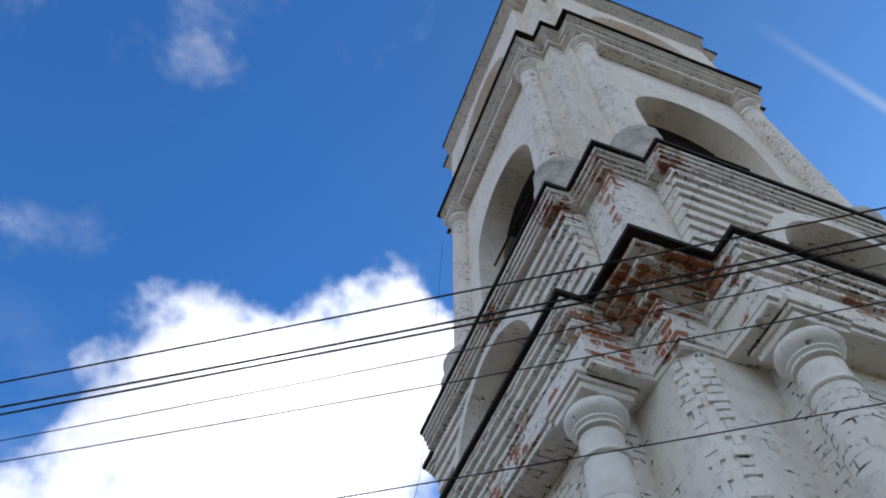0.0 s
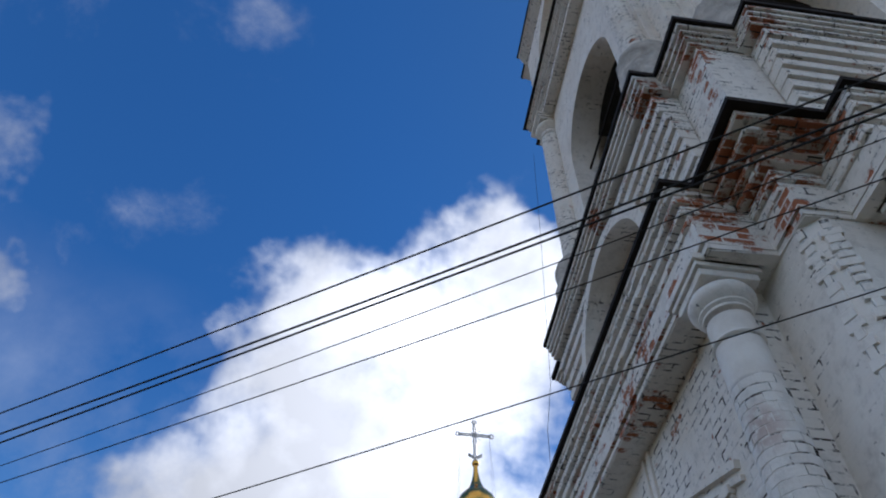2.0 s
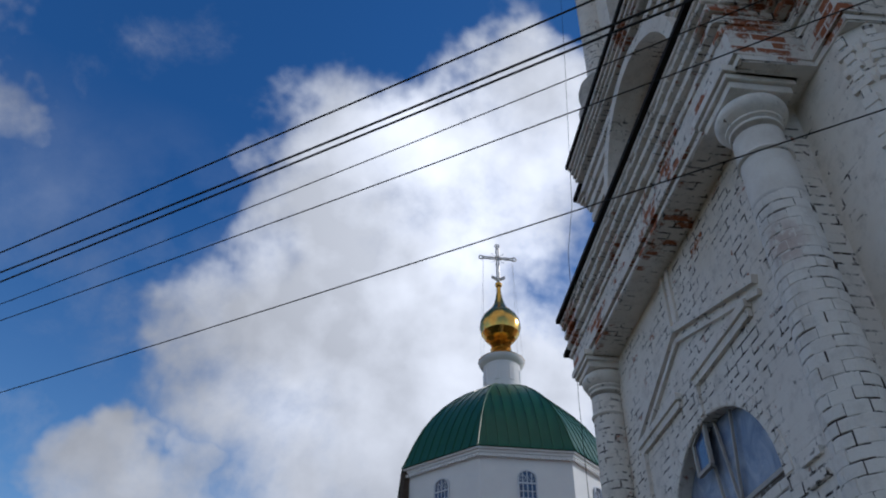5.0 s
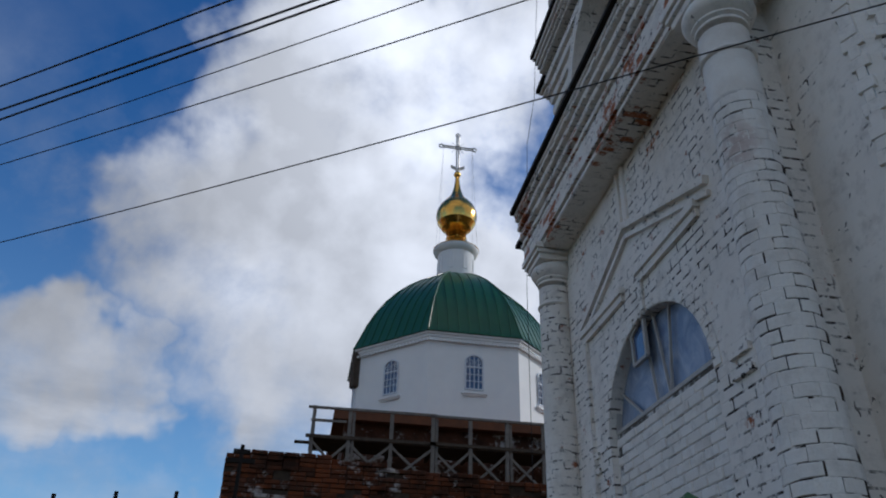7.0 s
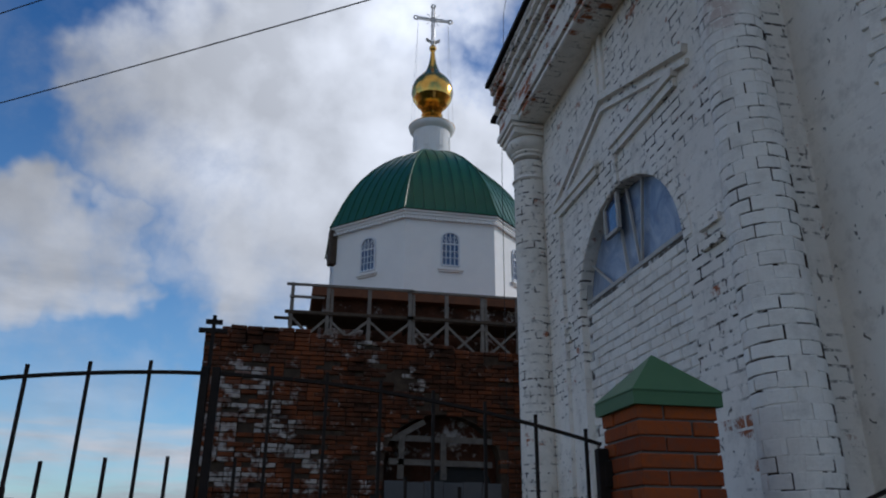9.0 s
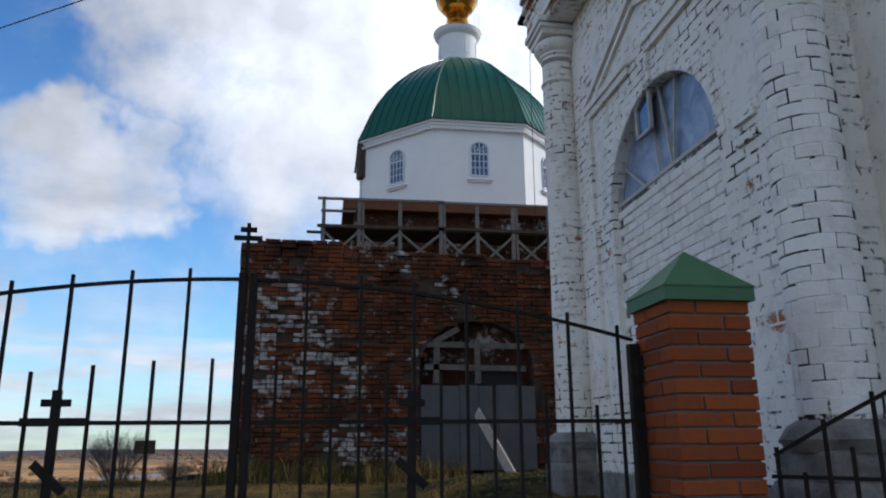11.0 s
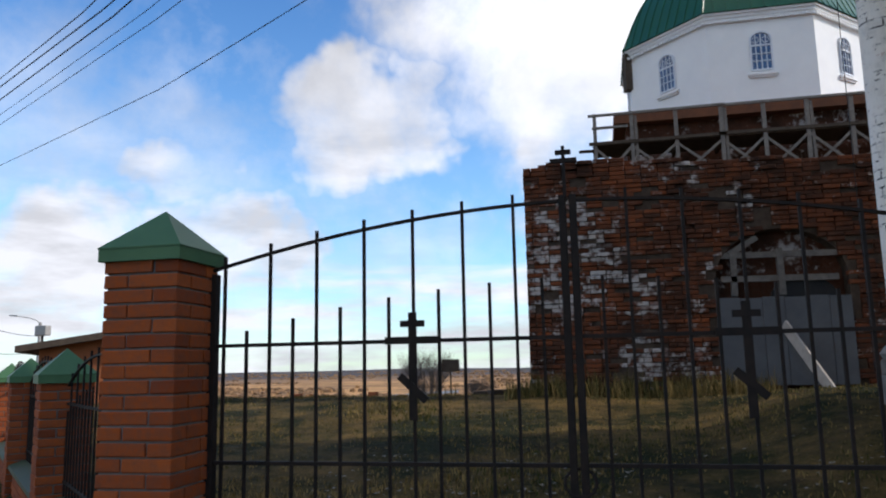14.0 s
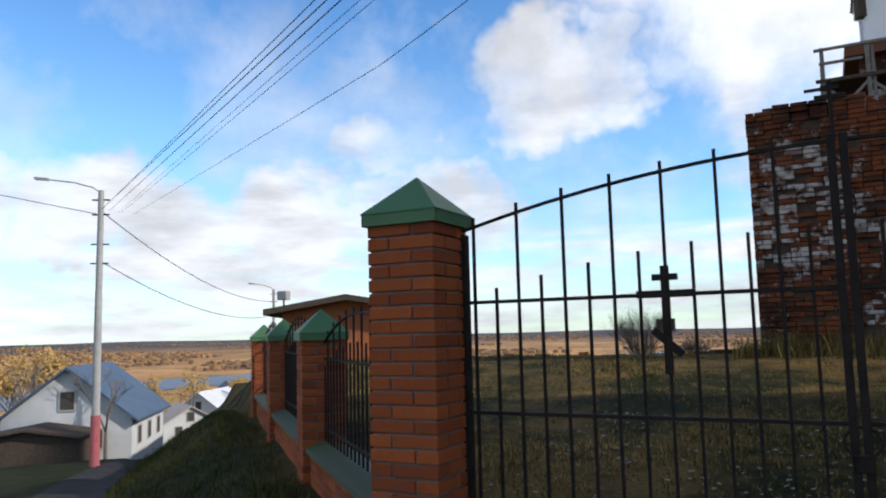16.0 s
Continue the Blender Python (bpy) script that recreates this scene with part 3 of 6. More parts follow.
# plinth and lower walls
courses("plinth", [(0.2, 1.32, 2.79, 3.06)], M_BASE, "worn dark stone and brick plinth", off=2.05)
bm = B()
PIER, CUT = 2.75, 0.13
prism(bm, [(TX + x, TY + y) for x, y in ((-PIER, -PIER + CUT), (-PIER + CUT, -PIER), (PIER - CUT, -PIER), (PIER, -PIER + CUT), (PIER, PIER - CUT), (PIER - CUT, PIER), (-PIER + CUT, PIER), (-PIER, PIER - CUT))], 1.25, 6.10)
part("corner_pier_wall", bm, M_WALL, tower, uv=True)

for a in SIDES:
    bm = B()
    arch_block(bm, side(a, 3.02), -1.98, 1.98, 1.30, 6.08, 0.27, 0.0, 0.965, 3.58, 1.70, 22, 0.87)
    part("bay_wall", bm, M_WALL_ROUGH if a in (0, -90) else M_WALL, tower, uv=True)

# gable-shaped relief bands over the window
for a in (0, -90):
    m = side(a, 3.02)
    rake = [(-1.45, 4.90), (-0.14, 5.41), (1.30, 4.93)]
    for dz, proud, t in ((0.0, 0.05, 0.032), (-0.115, 0.035, 0.022)):
        bm = B()
        for (u0, z0), (u1, z1) in zip(rake, rake[1:]):
            L = math.hypot(u1 - u0, z1 - z0)
            rot = Matrix.Rotation(-math.atan2(z1 - z0, u1 - u0), 4, "Y")
            box(bm, -0.01, L + 0.01, -proud, 0.05, -t, t, m @ Matrix.Translation((u0, 0, z0 + dz)) @ rot)
        part("gable_band", bm, M_WALL, tower, uv=True)
    for u0, u1 in ((-1.42, -0.32), (0.0, 1.14)):
        bm = B()
        box(bm, u0, u1, -0.06, 0.05, 4.80, 4.87, m, bev=0.006)
        box(bm, u0 + 0.02, u1 - 0.02, -0.035, 0.05, 4.73, 4.80, m)
        part("gable_base_band", bm, M_WALL, tower, uv=True)
    for u, z0, z1 in ((0.03, 4.47, 4.74), (-0.22, 5.46, 6.05), (-0.08, 5.44, 6.05)):
        bm = B()
        box(bm, u - 0.03, u + 0.03, -0.03, 0.05, z0, z1, m, bev=0.005)
        part("upright_strip", bm, M_WALL, tower, uv=True)
    bm = B()
    for s in (-1, 1):
        if s < 0:
            box(bm, s * 1.36 - 0.05, s * 1.36 + 0.05, -0.04, 0.05, 2.0, 4.73, m)
        box(bm, s * 1.33 - 0.13, s * 1.33 + 0.11, -0.03, 0.05, 3.40, 3.45, m)
        box(bm, s * 1.33 - 0.13, s * 1.33 + 0.11, -0.03, 0.05, 3.54, 3.59, m)
    part("pilaster_strip", bm, M_WALL_ROUGH, tower, uv=True)
    bm = B()
    for i in range(23):
        t0 = math.pi * i / 23
        t1 = math.pi * (i + 0.94) / 23
        for r0, r1, d in ((0.97, 1.08, 0.008),):
            q = [(-r * math.cos(t), 3.58 + r * 0.905 * math.sin(t)) for r, t in ((r0, t0), (r1, t0), (r1, t1), (r0, t1))]
            vs0 = [bm.verts.new(m @ Vector((u, -d, z))) for u, z in q]
            vs1 = [bm.verts.new(m @ Vector((u, 0.05, z))) for u, z in q]
            bm.faces.new(vs0)
            for k in range(4):
                bm.faces.new((vs0[k], vs1[k], vs1[(k + 1) % 4], vs0[(k + 1) % 4]))
    part("arch_band", bm, M_WALL_ROUGH, tower, uv=True)

# half-round columns in pairs on every face, with ring, torus and square slab
COL_U, COL_R = 1.975, 0.183


def capital_profile(r, z0):
    """Two thin beads under a broad rounded cushion."""
    return [(r, z0 + 0.02), (r + 0.012, z0 + 0.03), (r + 0.012, z0 + 0.045), (r + 0.006, z0 + 0.055), (r + 0.03, z0 + 0.075), (r + 0.03, z0 + 0.09), (r + 0.02, z0 + 0.10),
            (r + 0.062, z0 + 0.13), (r + 0.082, z0 + 0.17), (r + 0.082, z0 + 0.20), (r + 0.066, z0 + 0.24), (r + 0.03, z0 + 0.27)]


def column(name, x, y, r, z0, z1, ring, cap, material, rz, label="", foot=True):
    bm = B()
    rows = [(r * 1.05, z0)]
    n = max(6, int((z1 - z0) / 0.3))
    for i in range(n + 1):
        rows.append((r * (1.05 - 0.10 * i / n), z0 + 0.02 + (cap - z0 - 0.04) * i / n))
    lathe(bm, rows, 28, (x, y), uv=True)
    col = part(name, bm, material, tower, label, smooth=50)
    bm = B()
    lathe(bm, [(r * 0.9, ring - 0.026), (r * 0.96 + 0.010, ring - 0.02), (r * 0.96 + 0.020, ring), (r * 0.96 + 0.010, ring + 0.02), (r * 0.9, ring + 0.026)], 28, (x, y), uv=True)
    part("ring", bm, M_WALL, col, smooth=50)
    bm = B()
    lathe(bm, capital_profile(r * 0.95, cap), 28, (x, y), uv=True)
    part("capital", bm, M_WALL, col, smooth=40)
    bm = B()
    h = r + 0.052
    for k, (g, za, zb) in enumerate(((0.0, cap + 0.27, cap + 0.34), (0.03, cap + 0.34, cap + 0.39), (0.055, cap + 0.39, z1))):
        box(bm, -h - g, h + g, -h - g, h + g, za, zb, Matrix.Translation((x, y, 0)) @ Matrix.Rotation(radians(rz), 4, "Z"), bev=0.008)
    part("slab", bm, M_WALL, col, uv=True)
    if not foot:
        return col
    bm = B()
    box(bm, -h - 0.02, h + 0.02, -h - 0.02, h + 0.02, z0 - 0.75, z0 - 0.14, Matrix.Translation((x, y, 0)), bev=0.03)
    box(bm, -h, h, -h, h, z0 - 0.15, z0, Matrix.Translation((x, y, 0)), bev=0.02)
    lathe(bm, [(r + 0.08, z0 - 0.01), (r + 0.11, z0 + 0.05), (r + 0.07, z0 + 0.11), (r + 0.02, z0 + 0.14)], 28, (x, y))
    part("base", bm, M_BASE, col, uv=True)
    return col


COLS = []
for a in SIDES:
    m = side(a, 3.13)
    for u in (-COL_U, COL_U):
        p = m @ Vector((u, 0, 0))
        near_col = a == -90 and u > 0
        COLS.append(column("column", p.x, p.y, COL_R, 1.54, 6.12, 5.42, 5.66, M_JOINT_COL if near_col else M_WALL_ROUGH, a, "round white brick half column with a ring and capital"))

# lower entablature: architrave over the columns, then corbelled brick courses
LX, LY = TX - 0.01, TY + 0.045
courses("architrave", [(6.05, 6.13, 2.76, 3.33), (6.13, 6.40, 2.78, 3.36)], M_WALL_ROUGH, off=2.36, jitter=0.003)
rows = []
for i, (a, b) in enumerate(((2.775, 3.36), (2.77, 3.345), (2.79, 3.385), (2.80, 3.375), (2.87, 3.41), (2.93, 3.40), (3.03, 3.43), (3.13, 3.45))):
    rows.append((6.40 + i * 0.0665, 6.40 + (i + 1) * 0.0665, a, b))
courses("cornice", rows, M_WALL_ROUGH, "stepped brick cornice with bare red brick at the corner", off=2.37, cx=LX, cy=LY)
cornice_bricks(rows, 2.37, LX, LY, 3)
courses("flashing", [(6.932, 6.985, 3.21, 3.497)], M_FLASH, "black sheet metal edge", off=2.405, cx=LX, cy=LY)

# middle storey with half-round niches
MX, MY = TX - 0.07, TY - 0.01
bm = B()
prism(bm, [(TX + x * 2.70, TY + y * 2.70) for x, y in ((-1, -1), (1, -1), (1, 1), (-1, 1))], 6.97, 9.40)
part("middle_core_wall", bm, M_WALL_ROUGH, tower, uv=True)
for a in SIDES:
    bm = B()
    arch_block(bm, side(a, 2.82), -2.1, 2.1, 6.98, 9.40, 0.125, 0.0, 1.12, 7.85, 6.98, 22, 1.12)
    part("middle_bay_wall", bm, M_WALL_ROUGH, tower, uv=True)
rows = []
for i in range(4):
    rows.append((9.19 + i * 0.07, 9.26 + i * 0.07, 2.72 + 0.035 * i, 3.03 + 0.03 * i))
courses("middle_cornice", rows, M_WALL_ROUGH, "white stepped brick cornice", off=2.17, cx=MX, cy=MY)
courses("middle_flashing", [(9.47, 9.54, 2.87, 3.15)], M_FLASH, "black sheet metal edge", off=2.20, cx=MX, cy=MY)
# stepped corbels spreading up and out beside the niche
for a in (0, -90):
    m = side(a, 2.82)
    for s in (-1, 1):
        for i in range(8):
            bm = B()
            z = 7.72 + i * 0.178
            zz = min(max((z + 0.08 - 7.85) / 1.12, 0.0), 1.0)
            w = 1.12 * math.sqrt(1 - zz * zz) + 0.16
            box(bm, *sorted((s * 2.125, s * w)), -0.012 - 0.029 * i, 0.1, z, z + 0.125, m, bev=0.008)
            box(bm, *sorted((s * 2.115, s * w)), -0.002 - 0.027 * i, 0.1, z + 0.12, z + 0.18, m)
            part("corbel_step", bm, M_WALL_ROUGH, tower, uv=True)
    bm = B()
    arc = [(math.pi * i / 20) for i in range(21)]
    for t0, t1 in zip(arc, arc[1:]):
        q = [(-r * math.cos(t), 7.85 + r * math.sin(t)) for r, t in ((1.12, t0), (1.28, t0), (1.28, t1), (1.12, t1))]
        f0 = [bm.verts.new(m @ Vector((u, -0.24, z))) for u, z in q]
        f1 = [bm.verts.new(m @ Vector((u, 0.05, z))) for u, z in q]
        bm.faces.new(f0)
        bm.faces.new((f0[0], f0[3], f1[3], f1[0]))
        bm.faces.new((f0[1], f1[1], f1[2], f0[2]))
    bmesh.ops.recalc_face_normals(bm, faces=bm.faces)
    part("niche_arch", bm, M_WALL, tower, uv=True)

# bell storey: open arches, corner piers, half columns on worn plinths
BX, BY_ = TX + 0.06, TY + 0.16
ARCH_H, ARCH_S = 1.18, 13.42
for a in SIDES:
    bm = B()
    arch_block(bm, side(a, 2.52, BX, BY_), -2.06, 2.06, 9.45, 15.98, 0.52, 0.0, ARCH_H, ARCH_S, 10.0, 22)
    part("bell_arch_wall", bm, M_WALL, tower, uv=True)
for sx in (-1, 1):
    for sy in (-1, 1):
        bm = B()
        box(bm, *sorted((BX + sx * 1.35, BX + sx * 2.36)), *sorted((BY_ + sy * 1.35, BY_ + sy * 2.36)), 9.45, 16.0)
        part("bell_pier", bm, M_WALL_ROUGH, tower, uv=True)
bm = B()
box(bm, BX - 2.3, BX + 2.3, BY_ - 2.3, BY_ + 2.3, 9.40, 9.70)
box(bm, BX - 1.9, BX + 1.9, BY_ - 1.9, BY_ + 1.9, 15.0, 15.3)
# added core block; its dark colour stands in for shade inside the arches
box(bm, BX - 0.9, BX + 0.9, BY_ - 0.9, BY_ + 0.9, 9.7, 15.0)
part("bell_floor_vault_and_shade_core", bm, M_DARK, tower)
bm = B()
for a in (0, -90):
    m = side(a, 2.2, BX, BY_)
    tube(bm, m @ Vector((-1.25, 0, 13.35)), m @ Vector((1.25, 0, 13.35)), 0.022)
part("tie_rod", bm, M_IRON, tower, "black iron tie rod across the arch")
for a in SIDES:
    m = side(a, 2.58, BX, BY_)
    for u in (-1.80, 1.80):
        p = m @ Vector((u, 0, 0))
        column("bell_column", p.x, p.y, 0.20, 11.25, 16.02, 15.40, 15.56, M_WALL_ROUGH, a, foot=False)
        bm = B()
        lathe(bm, [(0.43, 9.46), (0.43, 10.62), (0.37, 10.74), (0.40, 10.92), (0.39, 11.10), (0.31, 11.24), (0.22, 11.30)], 12, (p.x, p.y), phase=math.pi / 12)
        part("column_plinth", bm, M_PLINTH, tower, "worn grey rounded plinth", smooth=35)
courses("bell_architrave", [(15.97, 16.12, 2.42, 2.76)], M_WALL_ROUGH, off=2.15, cx=BX, cy=BY_)
rows = [(16.12 + i * 0.0625, 16.1825 + i * 0.0625, 2.44 + 0.022 * i, 2.79 + 0.026 * i + (0.012 if i % 2 else 0)) for i in range(6)]
courses("bell_cornice", rows, M_WALL_ROUGH, "white brick cornice under the upper storey", off=2.18, cx=BX, cy=BY_)
courses("bell_flashing", [(16.50, 16.55, 2.60, 2.97)], M_FLASH, "black sheet metal edge", off=2.27, cx=BX - 0.02, cy=BY_ - 0.02)

# top storey with low arches and its cornice
for a in SIDES:
    bm = B()
    arch_block(bm, side(a, 2.68, BX, BY_), -2.0, 2.0, 16.5, 19.65, 0.9, 0.0, 1.25, 18.0, 16.6, 20)
    part("top_arch_wall", bm, M_WALL, tower, uv=True)
bm = B()
for sx in (-1, 1):
    for sy in (-1, 1):
        box(bm, *sorted((BX + sx * 1.5, BX + sx * 2.42)), *sorted((BY_ + sy * 1.5, BY_ + sy * 2.42)), 16.5, 19.6)
box(bm, BX - 1.6, BX + 1.6, BY_ - 1.6, BY_ + 1.6, 16.5, 16.9)
part("top_pier_wall", bm, M_WALL, tower, uv=True)
rows = [(19.6 + i * 0.08, 19.68 + i * 0.08, 2.46 + 0.03 * i, 2.70 + 0.028 * i) for i in range(7)]
courses("top_cornice", rows, M_WALL_ROUGH, off=2.1, cx=BX, cy=BY_)
courses("top_flashing", [(20.16, 20.21, 2.68, 2.90)], M_FLASH, off=2.14, cx=BX, cy=BY_)
bm = B()
prism(bm, [(BX + x * 2.5, BY_ + y * 2.5) for x, y in ((-1, -1), (1, -1), (1, 1), (-1, 1))], 20.2, 22.2, [(BX + x * 0.3, BY_ + y * 0.3) for x, y in ((-1, -1), (1, -1), (1, 1), (-1, 1))])
part("tower_roof", bm, M_GREEN_DOME, tower)


# the pier's cut corner: bricks tooth out along both edges, with open joints between
rng = random.Random(21)
for ex, ey, turn in ((-PIER, -PIER + CUT, 22.5), (-PIER + CUT, -PIER, 67.5)):
    edge = Matrix.Translation((TX + ex, TY + ey, 0)) @ Matrix.Rotation(radians(turn), 4, "Z")
    bm = B()
    box(bm, -0.001, 0.05, -0.030, 0.030, 1.4, 6.02, edge)
    part("edge_joint", bm, M_JOINT, tower, "dark open joints along the cut corner")
    for i in range(55):
        z = 1.44 + i * 0.083
        full = noise.noise(Vector((z * 1.1, turn, 3.0))) < 0.02 or rng.random() < 0.2
        w = 0.040 + 0.022 * (i % 2) + rng.uniform(-0.014, 0.014)
        bm = B()
        box(bm, -0.003 - rng.uniform(0, 0.011), 0.05, -w, w + rng.uniform(-0.01, 0.01), z, z + (0.0825 if full else rng.uniform(0.058, 0.074)), edge, bev=0.005)
        part("corner_brick", bm, M_WALL, tower, uv=True)


# arched window over the brick filling, on the two seen faces
def arched_window(a):
    m = side(a, 3.02 - 0.055)
    win = thing("window_1", "half-round wooden window with film-covered panes and a broken casement", "window", tuple(m @ Vector((0, 0, 3.6))), kind="structure")
    R0, ZS = 0.95, 3.69
    bm = B()
    arc = [(-R0 * math.cos(math.pi * i / 24), ZS + (R0 - 0.11) * math.sin(math.pi * i / 24)) for i in range(25)]
    vs = [bm.verts.new(m @ Vector((u, 0.06, z))) for u, z in arc]
    bm.faces.new(vs)
    part("pane", bm, M_FILM, win, "crumpled plastic film behind glass")
    bm = B()
    for (u0, z0), (u1, z1) in zip(arc, arc[1:]):
        beam(bm, m @ Vector((u0, 0.03, z0)), m @ Vector((u1, 0.03, z1)), 0.05, 0.035)
    beam(bm, m @ Vector((-R0, 0.03, ZS)), m @ Vector((R0, 0.03, ZS)), 0.05, 0.035)
    part("window_frame", bm, M_FRAME, win)
    for u0, z0, u1, z1 in ((-0.10, 3.69, -0.17, 4.13), (0.13, 3.69, -0.03, 4.52), (0.15, 3.69, 0.30, 4.49), (-0.38, 3.69, -0.85, 4.05)):
        bm = B()
        beam(bm, m @ Vector((u0, 0.035, z0)), m @ Vector((u1, 0.035, z1)), 0.022, 0.018)
        part("glazing_bar", bm, M_FRAME, win)
    bm = B()
    for q in (((-0.35, 4.11), (-0.09, 4.11)), ((-0.09, 4.11), (-0.09, 4.47)), ((-0.09, 4.47), (-0.35, 4.38)), ((-0.35, 4.38), (-0.35, 4.11))):
        beam(bm, m @ Vector((q[0][0], -0.02, q[0][1])), m @ Vector((q[1][0], -0.02, q[1][1])), 0.035, 0.03)
    cas = part("casement", bm, M_FRAME, win, "small opening casement")
    bm = B()
    vs = [bm.verts.new(m @ Vector(p)) for p in ((-0.35, -0.015, 4.11), (-0.09, -0.015, 4.11), (-0.09, -0.015, 4.47), (-0.35, -0.015, 4.38))]
    bm.faces.new(vs)
    part("casement_pane", bm, M_PANE, cas, "dark blue glass")


for a in (-90, 0):
    arched_window(a)


# ---- church behind: octagon drum, green dome, gilded cupola ----
CX, CY, CR = 5.28, 28.2, 4.25
church = thing("church", "brick church with a white octagonal drum and green dome", "church", (CX, CY, 1.0), kind="structure")


def octagon(r, k=0.0):
    return [(CX + r * math.cos(radians(22.5 + 45 * i)), CY + r * math.sin(radians(22.5 + 45 * i))) for i in range(8)]


bm = B()
prism(bm, octagon(CR), 8.7, 12.35)
part("drum_wall", bm, M_WHITE, church, "smooth white rendered drum", uv=True)
bm = B()
for r, z0, z1 in ((CR + 0.06, 12.30, 12.42), (CR + 0.12, 12.42, 12.52), (CR + 0.19, 12.52, 12.60)):
    prism(bm, octagon(r), z0, z1)
part("drum_cornice", bm, M_WHITE, church)
bm = B()
for k in range(8):
    p, q = Vector((*octagon(CR + 0.12)[k], 12.35)), Vector((*octagon(CR + 0.12)[(k + 1) % 8], 12.35))
    for i in range(22):
        c = p.lerp(q, (i + 0.5) / 22)
        d = (q - p).normalized()
        ang = math.atan2(d.y, d.x)
        box(bm, -0.035, 0.035, -0.04, 0.04, -0.09, 0.0, Matrix.Translation(c) @ Matrix.Rotation(ang, 4, "Z"))
part("dentil_row", bm, M_WHITE, church, kind="stuff")

# dark sheet boxing down the west edge of the drum
bm = B()
box(bm, CR - 0.06, CR + 0.20, -0.16, 0.16, 11.15, 12.50, Matrix.Translation((CX, CY, 0)) @ Matrix.Rotation(radians(201.5), 4, "Z"), bev=0.02)
part("drum_boxing", bm, M_WOOD_DARK, church, "dark sheet boxing at the edge of the drum")

# dome: eight curved sheets with standing seams
prof = [(1.06, 12.60), (1.045, 12.70), (1.0, 13.15), (0.945, 13.7), (0.87, 14.3), (0.775, 14.9), (0.665, 15.45), (0.54, 15.95), (0.40, 16.4), (0.26, 16.75), (0.18, 16.9)]
for k in range(8):
    bm = B()
    a0, a1 = radians(22.5 + 45 * k), radians(67.5 + 45 * k)
    prev = None
    for r, z in prof:
        rr = r * CR * 1.0
        row = [bm.verts.new((CX + rr * math.cos(a), CY + rr * math.sin(a), z)) for a in (a0, a1)]
        if prev:
            bm.faces.new((prev[0], prev[1], row[1], row[0]))
        prev = row
    sheet = part("dome_sheet", bm, M_GREEN_DOME, church, smooth=30)
    bm = B()
    for j in range(1, 9):
        f = j / 9
        for (r, z), (r2, z2) in zip(prof, prof[1:]):
            def pt(rr, zz):
                p, q = Vector((math.cos(a0), math.sin(a0), 0)) * rr * CR, Vector((math.cos(a1), math.sin(a1), 0)) * rr * CR
                # seams stay parallel and die out at the hips
                half0 = prof[0][0]
                lim = rr / half0
                g = (f - 0.5) / lim + 0.5
                return None if not 0 <= g <= 1 else p.lerp(q, g) + Vector((CX, CY, zz))
            A, C = pt(r, z), pt(r2, z2)
            if A and C:
                beam(bm, A, C, 0.025, 0.05)
    for (r, z), (r2, z2) in zip(prof, prof[1:]):
        tube(bm, (CX + r * CR * math.cos(a0), CY + r * CR * math.sin(a0), z), (CX + r2 * CR * math.cos(a0), CY + r2 * CR * math.sin(a0), z2), 0.035, 6)
    part("standing_seam", bm, M_GREEN_DOME, sheet)

# lantern and cupola
bm = B()
lathe(bm, [(0.80, 16.6), (0.80, 18.05), (0.86, 18.10), (0.95, 18.18), (1.0, 18.30), (1.0, 18.34), (0.92, 18.38)], 28, (CX, CY))
part("lantern", bm, M_WHITE, church, "round white lantern under the cupola", smooth=40)
bm = B()
for i in range(8):
    a = radians(45 * i + 20)
    box(bm, 0.79, 0.82, -0.11, 0.11, 17.15, 17.80, Matrix.Translation((CX, CY, 0)) @ Matrix.Rotation(a, 4, "Z"), bev=0.01)
part("lantern_niche", bm, M_WHITE, church)
bm = B()
lathe(bm, [(1.02, 18.36), (0.90, 18.44), (0.66, 18.60), (0.52, 18.80), (0.44, 18.95), (0.47, 19.0), (0.42, 19.05), (0.36, 19.22), (0.47, 19.28), (0.44, 19.36)], 32, (CX, CY))
skirt = part("gilded_skirt", bm, M_GOLD, church, "gilded flared skirt of the cupola", smooth=50)
bm = B()
lathe(bm, [(0.40, 19.34), (0.66, 19.52), (0.85, 19.80), (0.93, 20.12), (0.90, 20.42), (0.78, 20.70), (0.58, 20.95), (0.38, 21.18), (0.25, 21.45), (0.17, 21.75), (0.12, 22.05), (0.09, 22.45)], 24, (CX, CY))
part("gilded_onion", bm, M_GOLD, church, "gilded onion cupola with panelled sheets", smooth=20)
bm = B()
bmesh.ops.create_uvsphere(bm, u_segments=16, v_segments=10, radius=0.17, matrix=Matrix.Translation((CX, CY, 22.55)))
part("gilded_ball", bm, M_GOLD, church, smooth=True)
bm = B()
for u0, z0, u1, z1 in ((0, 22.6, 0, 24.9), (-0.78, 24.15, 0.78, 24.15), (-0.32, 23.02, 0, 22.84), (0.32, 23.02, 0, 22.84)):
    for o in (-0.05, 0.05):
        dx, dz = (o, 0) if abs(u0 - u1) < 1e-6 else (0, o)
        tube(bm, (CX + u0 + dx, CY, z0 + dz), (CX + u1 + dx, CY, z1 + dz), 0.036, 6)
for u, z in ((0, 24.9), (-0.80, 24.15), (0.80, 24.15), (0, 24.15)):
    for i in range(8):
        a = 2 * math.pi * i / 8
        b_ = 2 * math.pi * (i + 1) / 8
        tube(bm, (CX + u + 0.11 * math.cos(a), CY, z + 0.11 * math.sin(a)), (CX + u + 0.11 * math.cos(b_), CY, z + 0.11 * math.sin(b_)), 0.032, 6)
